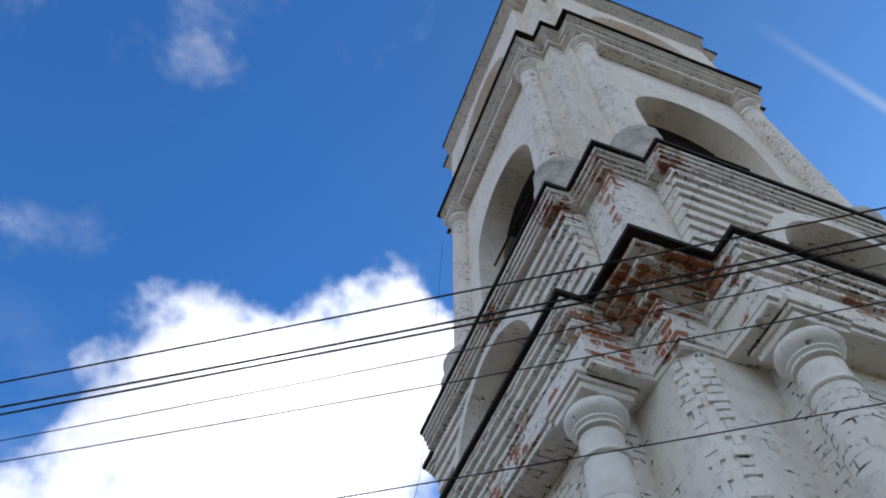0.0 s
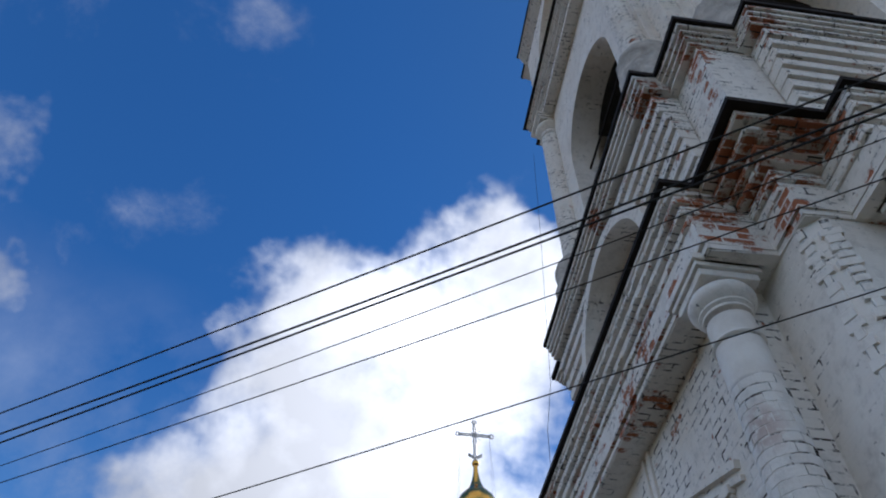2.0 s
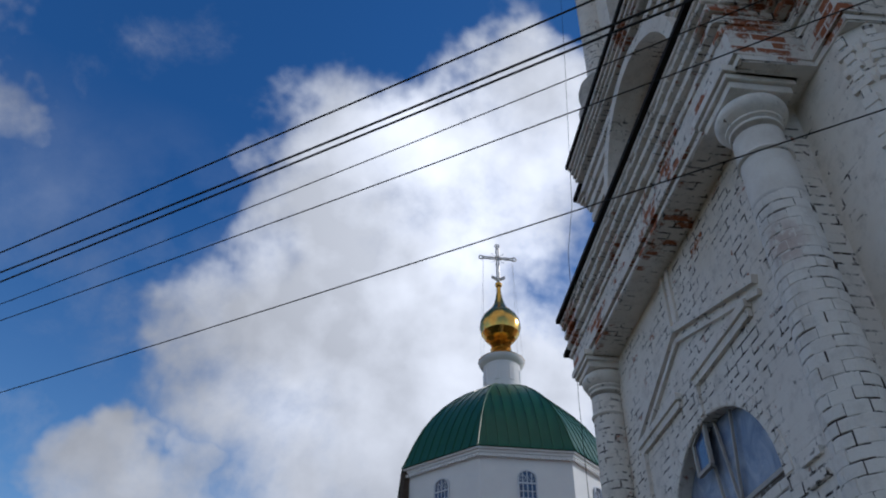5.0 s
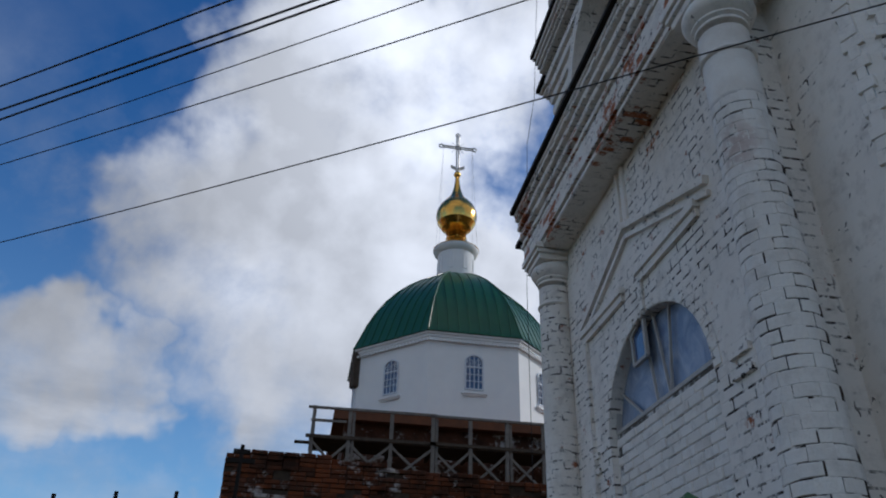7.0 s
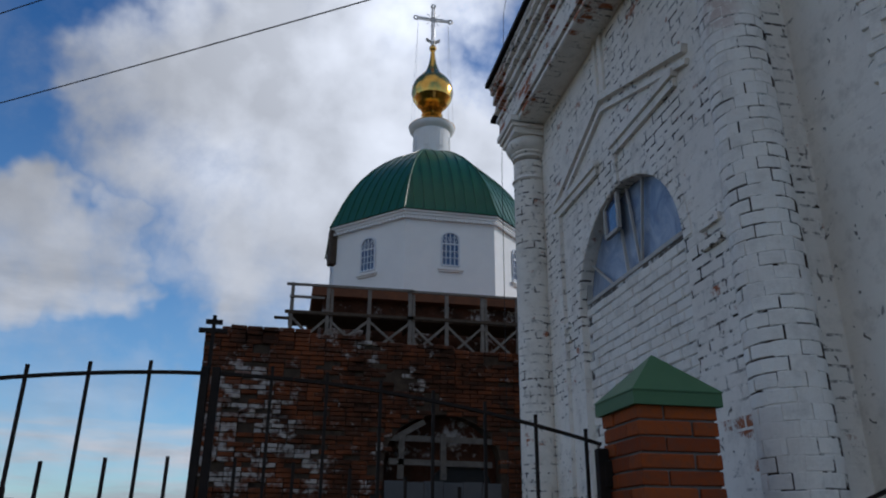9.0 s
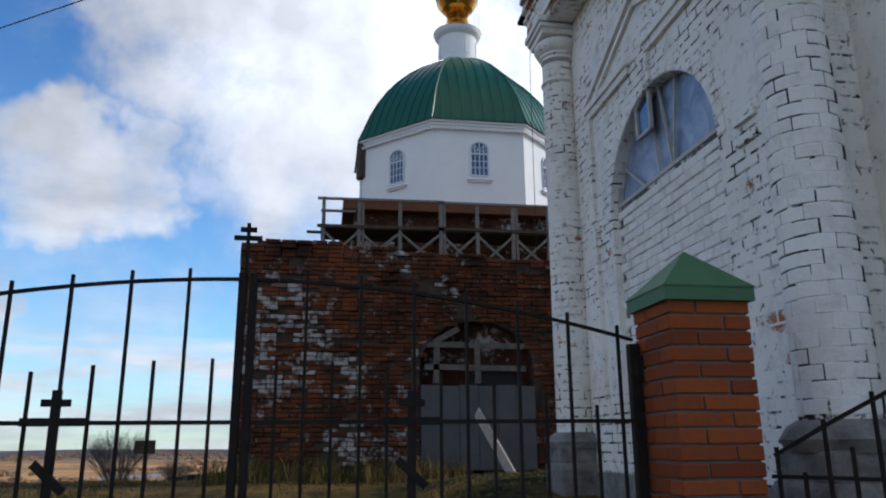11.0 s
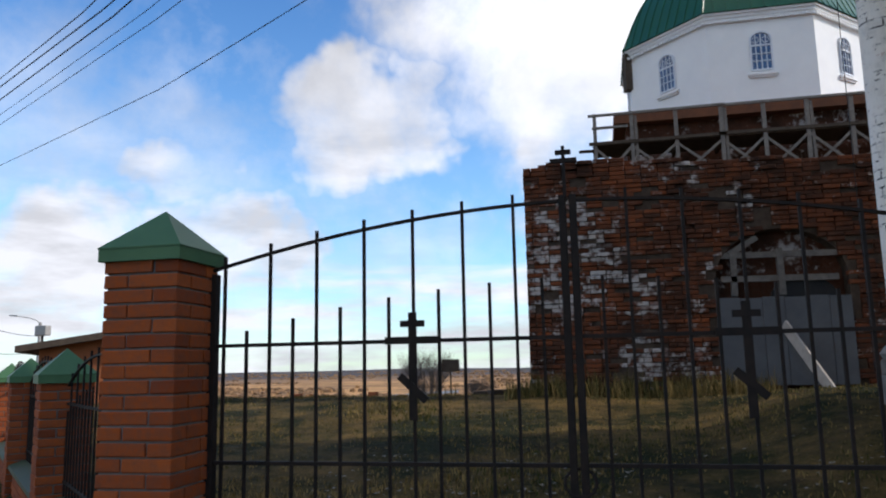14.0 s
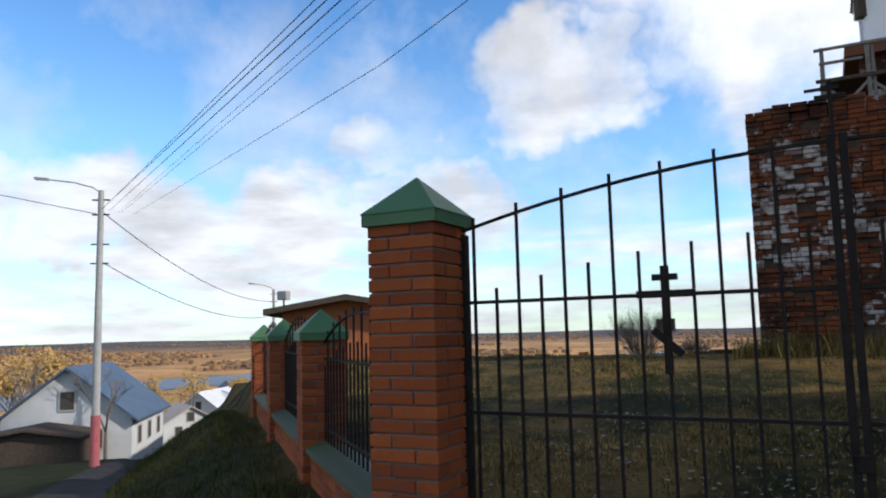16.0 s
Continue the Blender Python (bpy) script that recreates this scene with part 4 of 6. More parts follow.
for i in range(12):
    a = 2 * math.pi * (i + 0.5) / 12
    tube(bm, (CX + 0.12 * math.cos(a), CY, 24.15 + 0.12 * math.sin(a)), (CX + 0.42 * math.cos(a), CY, 24.15 + 0.42 * math.sin(a)), 0.014, 5)
part("openwork_cross", bm, M_SILVER, church, "grey openwork metal cross")
bm = B()
for sx, sy in ((-1, -1), (1, -1), (1, 1), (-1, 1)):
    tube(bm, (CX + sx * 0.7 * abs(sx), CY, 24.1), (CX + sx * 0.85, CY + sy * 0.5, 18.4), 0.006, 4)
part("guy_chain", bm, M_SILVER, church)


def drum_window(k):
    ang = radians(45 * k + 45)
    ap = CR * math.cos(radians(22.5))
    m = Matrix.Translation((CX, CY, 0)) @ Matrix.Rotation(ang + math.pi / 2, 4, "Z") @ Matrix.Translation((0, -ap, 0))
    # frame m: u along the face, -y outward
    win = thing("window_2", "tall arched window with white glazing bars and a sill", "window", tuple(m @ Vector((0, 0, 10.55))), kind="structure")
    hw, zb, zs = 0.31, 10.60, 11.60
    arc = [(-hw * math.cos(math.pi * i / 12), zs + 0.26 * math.sin(math.pi * i / 12)) for i in range(13)]
    outline = [(-hw, zb), *arc, (hw, zb)]
    bm = B()
    bm.faces.new([bm.verts.new(m @ Vector((u, -0.012, z))) for u, z in outline[::-1]])
    part("pane", bm, M_PANE, win, "dark blue window glass")
    bm = B()
    for (u0, z0), (u1, z1) in zip(outline, outline[1:] + outline[:1]):
        beam(bm, m @ Vector((u0, -0.03, z0)), m @ Vector((u1, -0.03, z1)), 0.07, 0.05)
    part("window_frame", bm, M_BLUEFRAME, win)
    bm = B()
    for u, w in ((0.0, 0.06), (-0.155, 0.022), (0.155, 0.022)):
        beam(bm, m @ Vector((u, -0.03, zb)), m @ Vector((u, -0.03, zs + 0.24 - 2.5 * u * u)), w, 0.03)
    for z, w in ((11.42, 0.055), (10.90, 0.022), (11.14, 0.022)):
        beam(bm, m @ Vector((-hw, -0.03, z)), m @ Vector((hw, -0.03, z)), 0.03, w)
    for s in (-1, 1):
        ring = [m @ Vector((s * 0.15 + 0.10 * math.cos(a), -0.03, 11.60 + 0.10 * math.sin(a))) for a in (k * math.pi / 6 for k in range(13))]
        polytube(bm, ring, 0.012, 5)
    part("glazing_bar", bm, M_BLUEFRAME, win)
    bm = B()
    box(bm, -hw - 0.14, hw + 0.14, -0.12, 0.02, 10.42, 10.50, m)
    box(bm, -hw - 0.10, hw + 0.10, -0.07, 0.02, 10.36, 10.42, m)
    part("window_sill", bm, M_WHITE, win)


for k in (3, 4, 5, 6, 7):
    drum_window(k)

# lead-coloured apron roof and the bare brick body under the drum
bm = B()
prism(bm, octagon(CR + 0.9), 8.88, 9.25, octagon(CR + 0.02))
part("apron_roof", bm, M_RUST_ROOF, church)
bm = B()
box(bm, 0.9, 11.0, 22.6, 33.5, 0.5, 8.70)
part("body_wall", bm, M_OLDBRICK_ISL, church, "dark bare brick church body")
bm = B()
box(bm, 0.55, 11.3, 22.2, 33.9, 8.58, 8.90)
part("body_cornice", bm, M_RUST_ROOF, church, "rust-brown brick cornice")

# ---- scaffold of grey timber round the foot of the drum ----
scaffold = thing("scaffold", "grey weathered timber scaffold with rails and cross braces", "scaffold", (3.0, 21.3, 6.0))
SY_ = 21.1
xs = [-0.02, 1.0, 2.2, 3.4, 4.5, 5.6, 6.7, 7.8, 8.9]
rng = random.Random(3)
for i, x in enumerate(xs):
    bm = B()
    beam(bm, (x + rng.uniform(-.03, .03), SY_, 5.6), (x, SY_, 8.55), 0.10, 0.10)
    part("post", bm, M_WOOD, scaffold)
    if i in (1, 3, 5):
        bm = B()
        beam(bm, (x + 0.13, SY_ + 0.05, 6.3), (x + 0.11, SY_ + 0.05, 8.45), 0.08, 0.08)
        part("post", bm, M_WOOD, scaffold)
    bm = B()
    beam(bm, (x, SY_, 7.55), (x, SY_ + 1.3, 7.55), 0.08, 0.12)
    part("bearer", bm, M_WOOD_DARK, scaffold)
for z, w in ((8.50, 0.07), (8.12, 0.07), (7.68, 0.09)):
    for x0, x1 in ((-0.1, 0.9),) if z == 8.12 else ((-0.2, 3.5), (3.3, 9.0)):
        bm = B()
        beam(bm, (x0, SY_ - 0.06, z + rng.uniform(-.02, .02)), (x1, SY_ - 0.06, z + rng.uniform(-.02, .02)), 0.06, w)
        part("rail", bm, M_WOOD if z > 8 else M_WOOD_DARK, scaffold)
for x0, x1 in zip(xs, xs[1:]):
    for s in (0, 1):
        bm = B()
        beam(bm, (x0, SY_ + 0.03 * s, 7.55 if s else 6.55), (x1, SY_ + 0.03 * s, 6.55 if s else 7.55), 0.05, 0.07)
        part("brace", bm, M_WOOD, scaffold)
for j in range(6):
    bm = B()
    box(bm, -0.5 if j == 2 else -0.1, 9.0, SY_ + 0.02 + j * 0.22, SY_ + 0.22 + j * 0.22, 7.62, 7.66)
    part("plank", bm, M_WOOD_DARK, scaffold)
for z in (8.45, 8.1):
    bm = B()
    beam(bm, (-0.02, SY_, z), (-0.02, SY_ + 1.5, z), 0.06, 0.10)
    part("rail", bm, M_WOOD, scaffold)
for y in (SY_ + 1.5,):
    bm = B()
    beam(bm, (-0.02, y, 5.6), (-0.02, y, 8.5), 0.1, 0.1)
    part("post", bm, M_WOOD, scaffold)


# ---- ground ----
def sm(a, b, x):
    t = min(1.0, max(0.0, (x - a) / (b - a)))
    return t * t * (3 - 2 * t)


def ground_z(x, y):
    """Height of the ground: yard behind the gate, bank and lane outside the fence, valley beyond."""
    inside = 0.5 + 0.074 * (min(y, 11.5) - 3.5) if y > 3.5 else 0.5 - 0.14 * (3.5 - max(y, -1.0))
    inside -= 0.042 * max(0.0, y - 11.5)
    d = (1.1 - (x + y)) / math.sqrt(2)
    s = (y - x) / math.sqrt(2)
    inside -= 0.05 * max(0.0, min(s, 40) - 13.0)
    outside = 0.34 - 0.012 * max(0.0, min(s, 60)) - 0.045 * max(0.0, min(s, 60) - 12.5) - 0.62 * min(max(d - 0.75, 0.0), 2.3) - 0.05 * max(0.0, min(s, 40) - 17.0) * (1 - sm(2.3, 4.2, d)) - 0.0008 * min(max(s, 0.0), 60) ** 2 * sm(1.3, 3.3, d) - 0.12 * max(0.0, 3.5 - max(y, -1.0))
    k = sm(-0.25, 0.25, d) if y > 3.0 else sm(-0.6, 0.8, d)
    z = inside * (1 - k) + outside * k
    z += 0.33 * sm(0.7, 2.2, x) * sm(4.6, 6.4, y) * (1 - sm(9.0, 11.3, y)) * (1 - sm(9, 12, x))
    r = math.hypot(x, y)
    az = math.degrees(math.atan2(x, y))
    east = sm(70, 40, abs(az + 20))
    fall = sm(34, 260, r) * east
    z = max(z, -6.0) * (1 - sm(60, 200, r)) + 0.0
    z -= 31.0 * fall
    z += 13.0 * sm(1000, 3600, r) * east * (0.8 + 0.8 * noise.noise(Vector((x * 0.0012, y * 0.0012, 3.1))))
    if r > 2:
        z += 0.05 * noise.noise(Vector((x * 0.7, y * 0.7, 0))) * sm(2, 6, r)
    return z


def make_ground():
    radii = [0.0]
    r = 0.5
    while r < 4700:
        radii.append(r)
        r *= 1.055 if r < 60 else 1.09
    NA = 300
    verts, faces, idx = [], [], []
    for i, r in enumerate(radii):
        row = []
        for j in range(NA):
            a = 2 * math.pi * j / NA
            x, y = r * math.sin(a), r * math.cos(a)
            row.append(len(verts))
            verts.append((x, y, ground_z(x, y)))
        idx.append(row)
    for i in range(1, len(radii)):
        for j in range(NA):
            k = (j + 1) % NA
            faces.append((idx[i - 1][j], idx[i - 1][k], idx[i][k], idx[i][j]) if i > 1 else (idx[0][0], idx[1][j], idx[1][k]))
    me = bpy.data.meshes.new("ground")
    me.from_pydata(verts, [], [f if len(f) == 3 else f[::-1] for f in faces])
    me.validate()
    for p in me.polygons:
        p.use_smooth = True
    m = Mat("grassy_ground", 0.95, 0, 0.1)
    grass = m.mix(m.ramp(m.noise(0.6, 7, 0.7), 0.44, 0.60), (0.020, 0.025, 0.007), (0.20, 0.125, 0.040))
    grass = m.mix(m.ramp(m.noise(2.2, 6, 0.7), 0.5, 0.75), grass, (0.050, 0.034, 0.018))
    grass = m.mix(m.ramp(m.noise(30.0, 3, 0.7), 0.35, 0.75, 0, 0.6), grass, (0.016, 0.016, 0.007))
    axes = m.node("ShaderNodeSeparateXYZ", {"Vector": m.pos})
    bank = m.ramp(m.math("ADD", axes.outputs["X"], axes.outputs["Y"]), 1.2, 0.4)
    grass = m.mix(bank, grass, m.mix(m.ramp(m.noise(1.1, 6, 0.7), 0.4, 0.65), (0.013, 0.021, 0.006), (0.04, 0.04, 0.013)))
    far_map = m.node("ShaderNodeMapping", {"Vector": m.pos})
    far_map.inputs["Scale"].default_value = (0.0045, 0.0045, 0.0045)
    fields = m.mix(m.ramp(m.noise(1.2, 5, 0.6, vec=far_map.outputs[0]), 0.38, 0.62), (0.58, 0.32, 0.13), (0.28, 0.16, 0.075))
    fields = m.mix(m.ramp(m.noise(5.5, 5, 0.6, vec=far_map.outputs[0]), 0.55, 0.66), fields, (0.17, 0.115, 0.07))
    length = m.n.new("ShaderNodeVectorMath")
    length.operation = "LENGTH"
    m.l.new(m.pos, length.inputs[0])
    dist = length.outputs["Value"]
    hills = m.mix(m.ramp(m.noise(2.5, 4, 0.6, vec=far_map.outputs[0]), 0.4, 0.6), (0.055, 0.055, 0.065), (0.13, 0.105, 0.09))
    fields = m.mix(m.ramp(dist, 1500, 2300), fields, hills)
    m.color(m.mix(m.ramp(dist, 60, 160), grass, fields))
    m.bump(m.noise(14.0, 6, 0.75), 0.9, 0.05)
    me.materials.append(m.m)
    return tagged(new("ground", me), "autumn grass yard running down to a wide river plain", "ground", kind="structure")


make_ground()

# river on the plain
bm = B()
row = None
for i in range(40):
    az = -85 + i * 1.9
    r0 = 470 + 60 * math.sin(i * 0.35) + max(0, i - 22) * 22
    w = 120 if i < 24 else 80
    a = radians(az)
    nxt = [bm.verts.new((r * math.sin(a), r * math.cos(a), -30.55)) for r in (r0, r0 + w)]
    if row:
        bm.faces.new((row[0], row[1], nxt[1], nxt[0])[::-1])
    row = nxt
M_WATER = plain("river_water", (0.07, 0.085, 0.10), (0.10, 0.115, 0.13), 0.4, scale=0.02, bump=0.05, spec=0.6)
tagged(part("water", bm, M_WATER, None), "pale grey river winding over the plain", "river", kind="structure")

# asphalt lane outside the fence
bm = B()
row = None
for i in range(56):
    s = -6 + i * 0.75
    c = Vector((-s * 0.7071 - 3.65 * 0.7071 + 0.55, s * 0.7071 - 3.65 * 0.7071 + 0.55))
    off = Vector((-0.7071, -0.7071))
    nxt = []
    for w in (-0.85, -0.3, 0.3, 0.9):
        p = c + off * w
        nxt.append(bm.verts.new((p.x, p.y, ground_z(p.x, p.y) + 0.03)))
    if row:
        for k in range(3):
            bm.faces.new((row[k], nxt[k], nxt[k + 1], row[k + 1]))
    row = nxt
tagged(part("road", bm, M_ASPHALT, None, smooth=True), "narrow worn asphalt lane going downhill", "road", kind="structure")


# ---- gate and brick pillars ----
GY = 3.475


def brick_mesh(name, lx, ly, lz, material, bev=0.006, seed=0):
    rng = random.Random(seed)
    bm = B()
    box(bm, -lx / 2, lx / 2, -ly / 2, ly / 2, -lz / 2, lz / 2)
    bmesh.ops.bevel(bm, geom=list(bm.edges), offset=bev, segments=1, affect="EDGES")
    for v in bm.verts:
        v.co += Vector((rng.uniform(-1, 1), rng.uniform(-1, 1), rng.uniform(-1, 1))) * 0.0018
    me = bpy.data.meshes.new(name)
    bm.normal_update()
    bm.to_mesh(me)
    bm.free()
    me.materials.append(material)
    return me


NEW_BRICKS = [brick_mesh("brick", 0.25, 0.12, 0.0595, M_NEWBRICK, 0.004, i) for i in range(4)]


def place(me, name, m, parent):
    ob = new(name, me)
    ob.parent = parent
    ob.matrix_parent_inverse = Matrix.Identity(4)
    ob.matrix_basis = m
    return ob


def gate_pillar(x, y, z0, ztop, rz=0.0, label="square red brick gate pillar with a green metal cap"):
    p = thing("gate_pillar", label, "pillar", (x, y, z0), rz, group="brick pillars")
    rng = random.Random(int(x * 100) + 5)
    H = ztop - z0
    bm = B()
    box(bm, -0.178, 0.178, -0.178, 0.178, 0, H)
    part("mortar_core", bm, M_MORTAR, p, world_space=False)
    n = int(H / 0.0695)
    zz = H - n * 0.0695
    for k in range(n):
        z = zz + 0.0695 * (k + 0.5)
        flip = k % 2
        for q in range(4):
            a = q * 90 + (0 if not flip else 0)
            dx = -0.065 if not flip else 0.065
            m = Matrix.Rotation(radians(a), 4, "Z") @ Matrix.Translation((dx + rng.uniform(-.002, .002), -0.13 + rng.uniform(-.003, .003), z))
            m = m @ Matrix.Rotation(radians(rng.uniform(-.6, .6)), 4, "Z")
            place(rng.choice(NEW_BRICKS), "brick", m, p)
    bm = B()
    h = 0.212
    b = [(-h, -h), (h, -h), (h, h), (-h, h)]
    prism(bm, b, H - 0.008, H + 0.052)
    prism(bm, [(x_ * 1.02, y_ * 1.02) for x_, y_ in b], H + 0.052, H + 0.058)
    prism(bm, [(x_ * 1.015, y_ * 1.015) for x_, y_ in b], H + 0.058, H + 0.262, [(x_ * 0.012, y_ * 0.012) for x_, y_ in b])
    part("cap", bm, M_GREEN_CAP, p, "green painted sheet metal pyramid cap", world_space=False)
    return p


gate_pillar(-2.175, 3.33, 0.2, 2.083)
gate_pillar(1.800, 3.33, 0.2, 2.196)


def top_z(x):
    """Height of the arched top rail."""
    t = (x + 0.21) / 1.75
    return 2.304 - 0.240 * abs(t) ** 1.9


def gate_leaf(x0, x1, cross_x, hinge, label):
    g = thing("gate_leaf", label, "gate", ((x0 + x1) / 2, GY, 0.5), group="gate leaves")
    lo = 0.56
    for name, x, w, zt in (("hinge_stile", hinge, 0.05, top_z(hinge) - 0.02), ("meeting_stile", x1 if hinge == x0 else x0, 0.034, 2.33)):
        bm = B()
        box(bm, x - w / 2, x + w / 2, GY - 0.025, GY + 0.025, lo, zt, bev=0.004)
        part(name, bm, M_IRON, g)
    bm = B()
    n = 16
    for i in range(n):
        a, b = x0 + (x1 - x0) * i / n, x0 + (x1 - x0) * (i + 1) / n
        beam(bm, (a, GY, top_z(a)), (b + 0.002, GY, top_z(b)), 0.022, 0.014)
    part("arched_top_rail", bm, M_IRON, g)
    for name, z in (("middle_rail", 1.680), ("lower_rail", 1.12), ("bottom_rail", 0.62)):
        bm = B()
        box(bm, x0, x1, GY - 0.012, GY + 0.012, z - 0.009, z + 0.009)
        part(name, bm, M_IRON, g)
    step = 0.1213
    xs_ = [(-0.21 + s * step * (i + 1.12)) for s in ((-1,) if cross_x < -0.2 else (1,)) for i in range(14)]
    for i, x in enumerate(xs_):
        short = i % 2 == 0
        zt = top_z(x) - 0.352 if short else top_z(x) + 0.05
        bm = B()
        box(bm, x - 0.007, x + 0.007, GY - 0.007, GY + 0.007, lo, zt)
        part("short_bar" if short else "tall_bar", bm, M_IRON, g)
    bm = B()
    y0, y1 = GY - 0.022, GY - 0.010
    box(bm, cross_x - 0.019, cross_x + 0.019, y0, y1, 1.318, 1.813)
    box(bm, cross_x - 0.058, cross_x + 0.058, y0 - 0.003, y1 - 0.003, 1.745, 1.775)
    box(bm, cross_x - 0.132, cross_x + 0.132, y0 - 0.003, y1 - 0.003, 1.666, 1.700)
    box(bm, -0.085, 0.085, y0 - 0.003, y1 - 0.003, -0.018, 0.018, Matrix.Translation((cross_x, 0, 1.463)) @ Matrix.Rotation(radians(42), 4, "Y"))
    part("iron_cross", bm, M_IRON, g, "flat iron cross with a slanting foot bar")
    for z in (0.9, 1.92):
        bm = B()
        box(bm, *sorted((hinge, hinge + (0.12 if hinge > 0 else -0.10))), GY - 0.03, GY + 0.02, z - 0.06, z + 0.06, bev=0.006)
        part("hinge", bm, M_IRON, g)
    return g


gate_leaf(-1.985, -0.238, -0.955, -1.985, "closed black iron gate leaf with upright bars and a cross")
gate_leaf(1.575, -0.190, 0.52, 1.575, "closed black iron gate leaf hung on the brick pillar")
gate_top = thing("gate_finial", "small black iron cross on top of the gate", "cross", (-0.225, GY, 2.3))
bm = B()
box(bm, -0.233, -0.217, GY - 0.008, GY + 0.008, 2.3, 2.565)
part("upright", bm, M_IRON, gate_top)
for w, z in ((0.036, 2.535), (0.062, 2.495), ):
    bm = B()
    box(bm, -0.225 - w, -0.225 + w, GY - 0.009, GY + 0.009, z - 0.010, z + 0.010)
    part("cross_bar", bm, M_IRON, gate_top)
bm = B()
for k in range(9):
    a = 2 * math.pi * k / 9
    b_ = 2 * math.pi * (k + 1) / 9
    tube(bm, (-0.21 + 0.07 * math.cos(a), GY - 0.03 + 0.02 * math.sin(a), 1.10 + 0.06 * math.sin(a) - 0.05), (-0.21 + 0.07 * math.cos(b_), GY - 0.03 + 0.02 * math.sin(b_), 1.10 + 0.06 * math.sin(b_) - 0.05), 0.007, 6)
box(bm, -0.24, -0.17, GY - 0.05, GY - 0.02, 0.93, 1.0, bev=0.006)
lockob = part("gate_chain", bm, M_IRON, None)
tagged(lockob, "iron chain and padlock round the meeting stiles", "chain")


# ---- fence along the lane ----
def fence_bay(p, q, z_wall, z_bot, seed):
    p, q = Vector((*p, 0)), Vector((*q, 0))
    d = (q - p)
    L = d.length
    rz = math.degrees(math.atan2(d.y, d.x))
    f = thing("fence_panel", "black iron fence panel with upright bars on a low brick wall", "fence", (p.x, p.y, z_bot), rz, group="fence panels")
    H = z_wall - z_bot
    bm = B()
    box(bm, 0.16, L - 0.16, -0.12, 0.12, -0.4, H - 0.05)
    wall_ = part("low_wall", bm, M_MORTAR, f, "low red brick wall", world_space=False)
    rng = random.Random(seed)
    n = int((H - 0.05) / 0.0695) + 1
    for k in range(n):
        z = H - 0.05 - 0.0695 * (k + 0.5)
        x = 0.2 + (0.13 if k % 2 else 0)
        while x < L - 0.3:
            me = rng.choice(NEW_BRICKS)
            place(me, "brick", Matrix.Translation((x + 0.125, 0.072, z)), wall_)
            x += 0.261
    bm = B()
    prism(bm, [(0.17, -0.17), (L - 0.17, -0.17), (L - 0.17, 0.17), (0.17, 0.17)], H - 0.05, H - 0.01)
    prism(bm, [(0.17, -0.17), (L - 0.17, -0.17), (L - 0.17, 0.17), (0.17, 0.17)], H - 0.01, H + 0.03, [(0.17, -0.03), (L - 0.17, -0.03), (L - 0.17, 0.03), (0.17, 0.03)])
    part("coping", bm, M_COPING, f, "green sheet metal coping", world_space=False)
    for z in (H + 0.14, H + 0.72):
        bm = B()
        box(bm, 0.15, L - 0.15, -0.01, 0.01, z - 0.009, z + 0.009)
        part("rail", bm, M_IRON, f, world_space=False)
    nb = int((L - 0.4) / 0.121)
    for i in range(nb + 1):
        x = 0.2 + i * (L - 0.4) / nb
        t = (x - L / 2) / (L / 2)
        zt = H + 1.12 - 0.28 * t * t + (0.0 if i % 2 else -0.25)
        bm = B()
        box(bm, x - 0.007, x + 0.007, -0.007, 0.007, H + 0.03, zt)
        part("bar", bm, M_IRON, f, world_space=False)
    bm = B()
    for i in range(14):
        a, b = 0.17 + (L - 0.34) * i / 14, 0.17 + (L - 0.34) * (i + 1) / 14
        za, zb = (H + 1.07 - 0.28 * ((x - L / 2) / (L / 2)) ** 2 for x in (a, b))
        beam(bm, (a, 0, za), (b, 0, zb), 0.02, 0.014)
    part("arched_top_rail", bm, M_IRON, f, world_space=False)


FP = [(-2.175, 3.33), (-4.28, 5.33), (-6.4, 7.42), (-8.5, 9.5)]
for i, (x, y) in enumerate(FP[1:]):
    gate_pillar(x, y, ground_z(x - .3, y - .3) - 0.3, 1.495 - 0.02 * i, 45, "short square red brick fence pillar with a green cap")
for i in range(3):
    x, y = FP[i + 1]
    fence_bay(FP[i], FP[i + 1], 0.61, ground_z(x - .3, y - .3) - 0.25, i)

# side fence between the pillar and the tower
sf = thing("side_fence", "short black iron fence panel rising beside the tower", "fence", (2.02, 3.15, 0.6), -60)
for i, (s, z) in enumerate(((0.03, 0.98), (0.14, 0.88), (0.24, 1.09), (0.34, 0.98), (0.44, 1.19), (0.54, 1.08), (0.64, 1.28), (0.74, 1.17), (0.84, 1.36))):
    bm = B()
    box(bm, s - 0.007, s + 0.007, -0.007, 0.007, -0.1, z - 0.02)
    part("bar", bm, M_IRON, sf, world_space=False)
bm = B()
for a, b in ((0.02, 0.25), (0.25, 0.50), (0.50, 0.74), (0.74, 1.0)):
    f = lambda s: 0.915 + 0.55 * s - 0.10 * s * s
    beam(bm, (a, 0, f(a)), (b, 0, f(b)), 0.02, 0.014)
part("top_rail", bm, M_IRON, sf, world_space=False)
for z in (0.84, 0.3):
    bm = B()
    box(bm, 0, 1.0, -0.009, 0.009, z - 0.008, z + 0.008)
    part("rail", bm, M_IRON, sf, world_space=False)


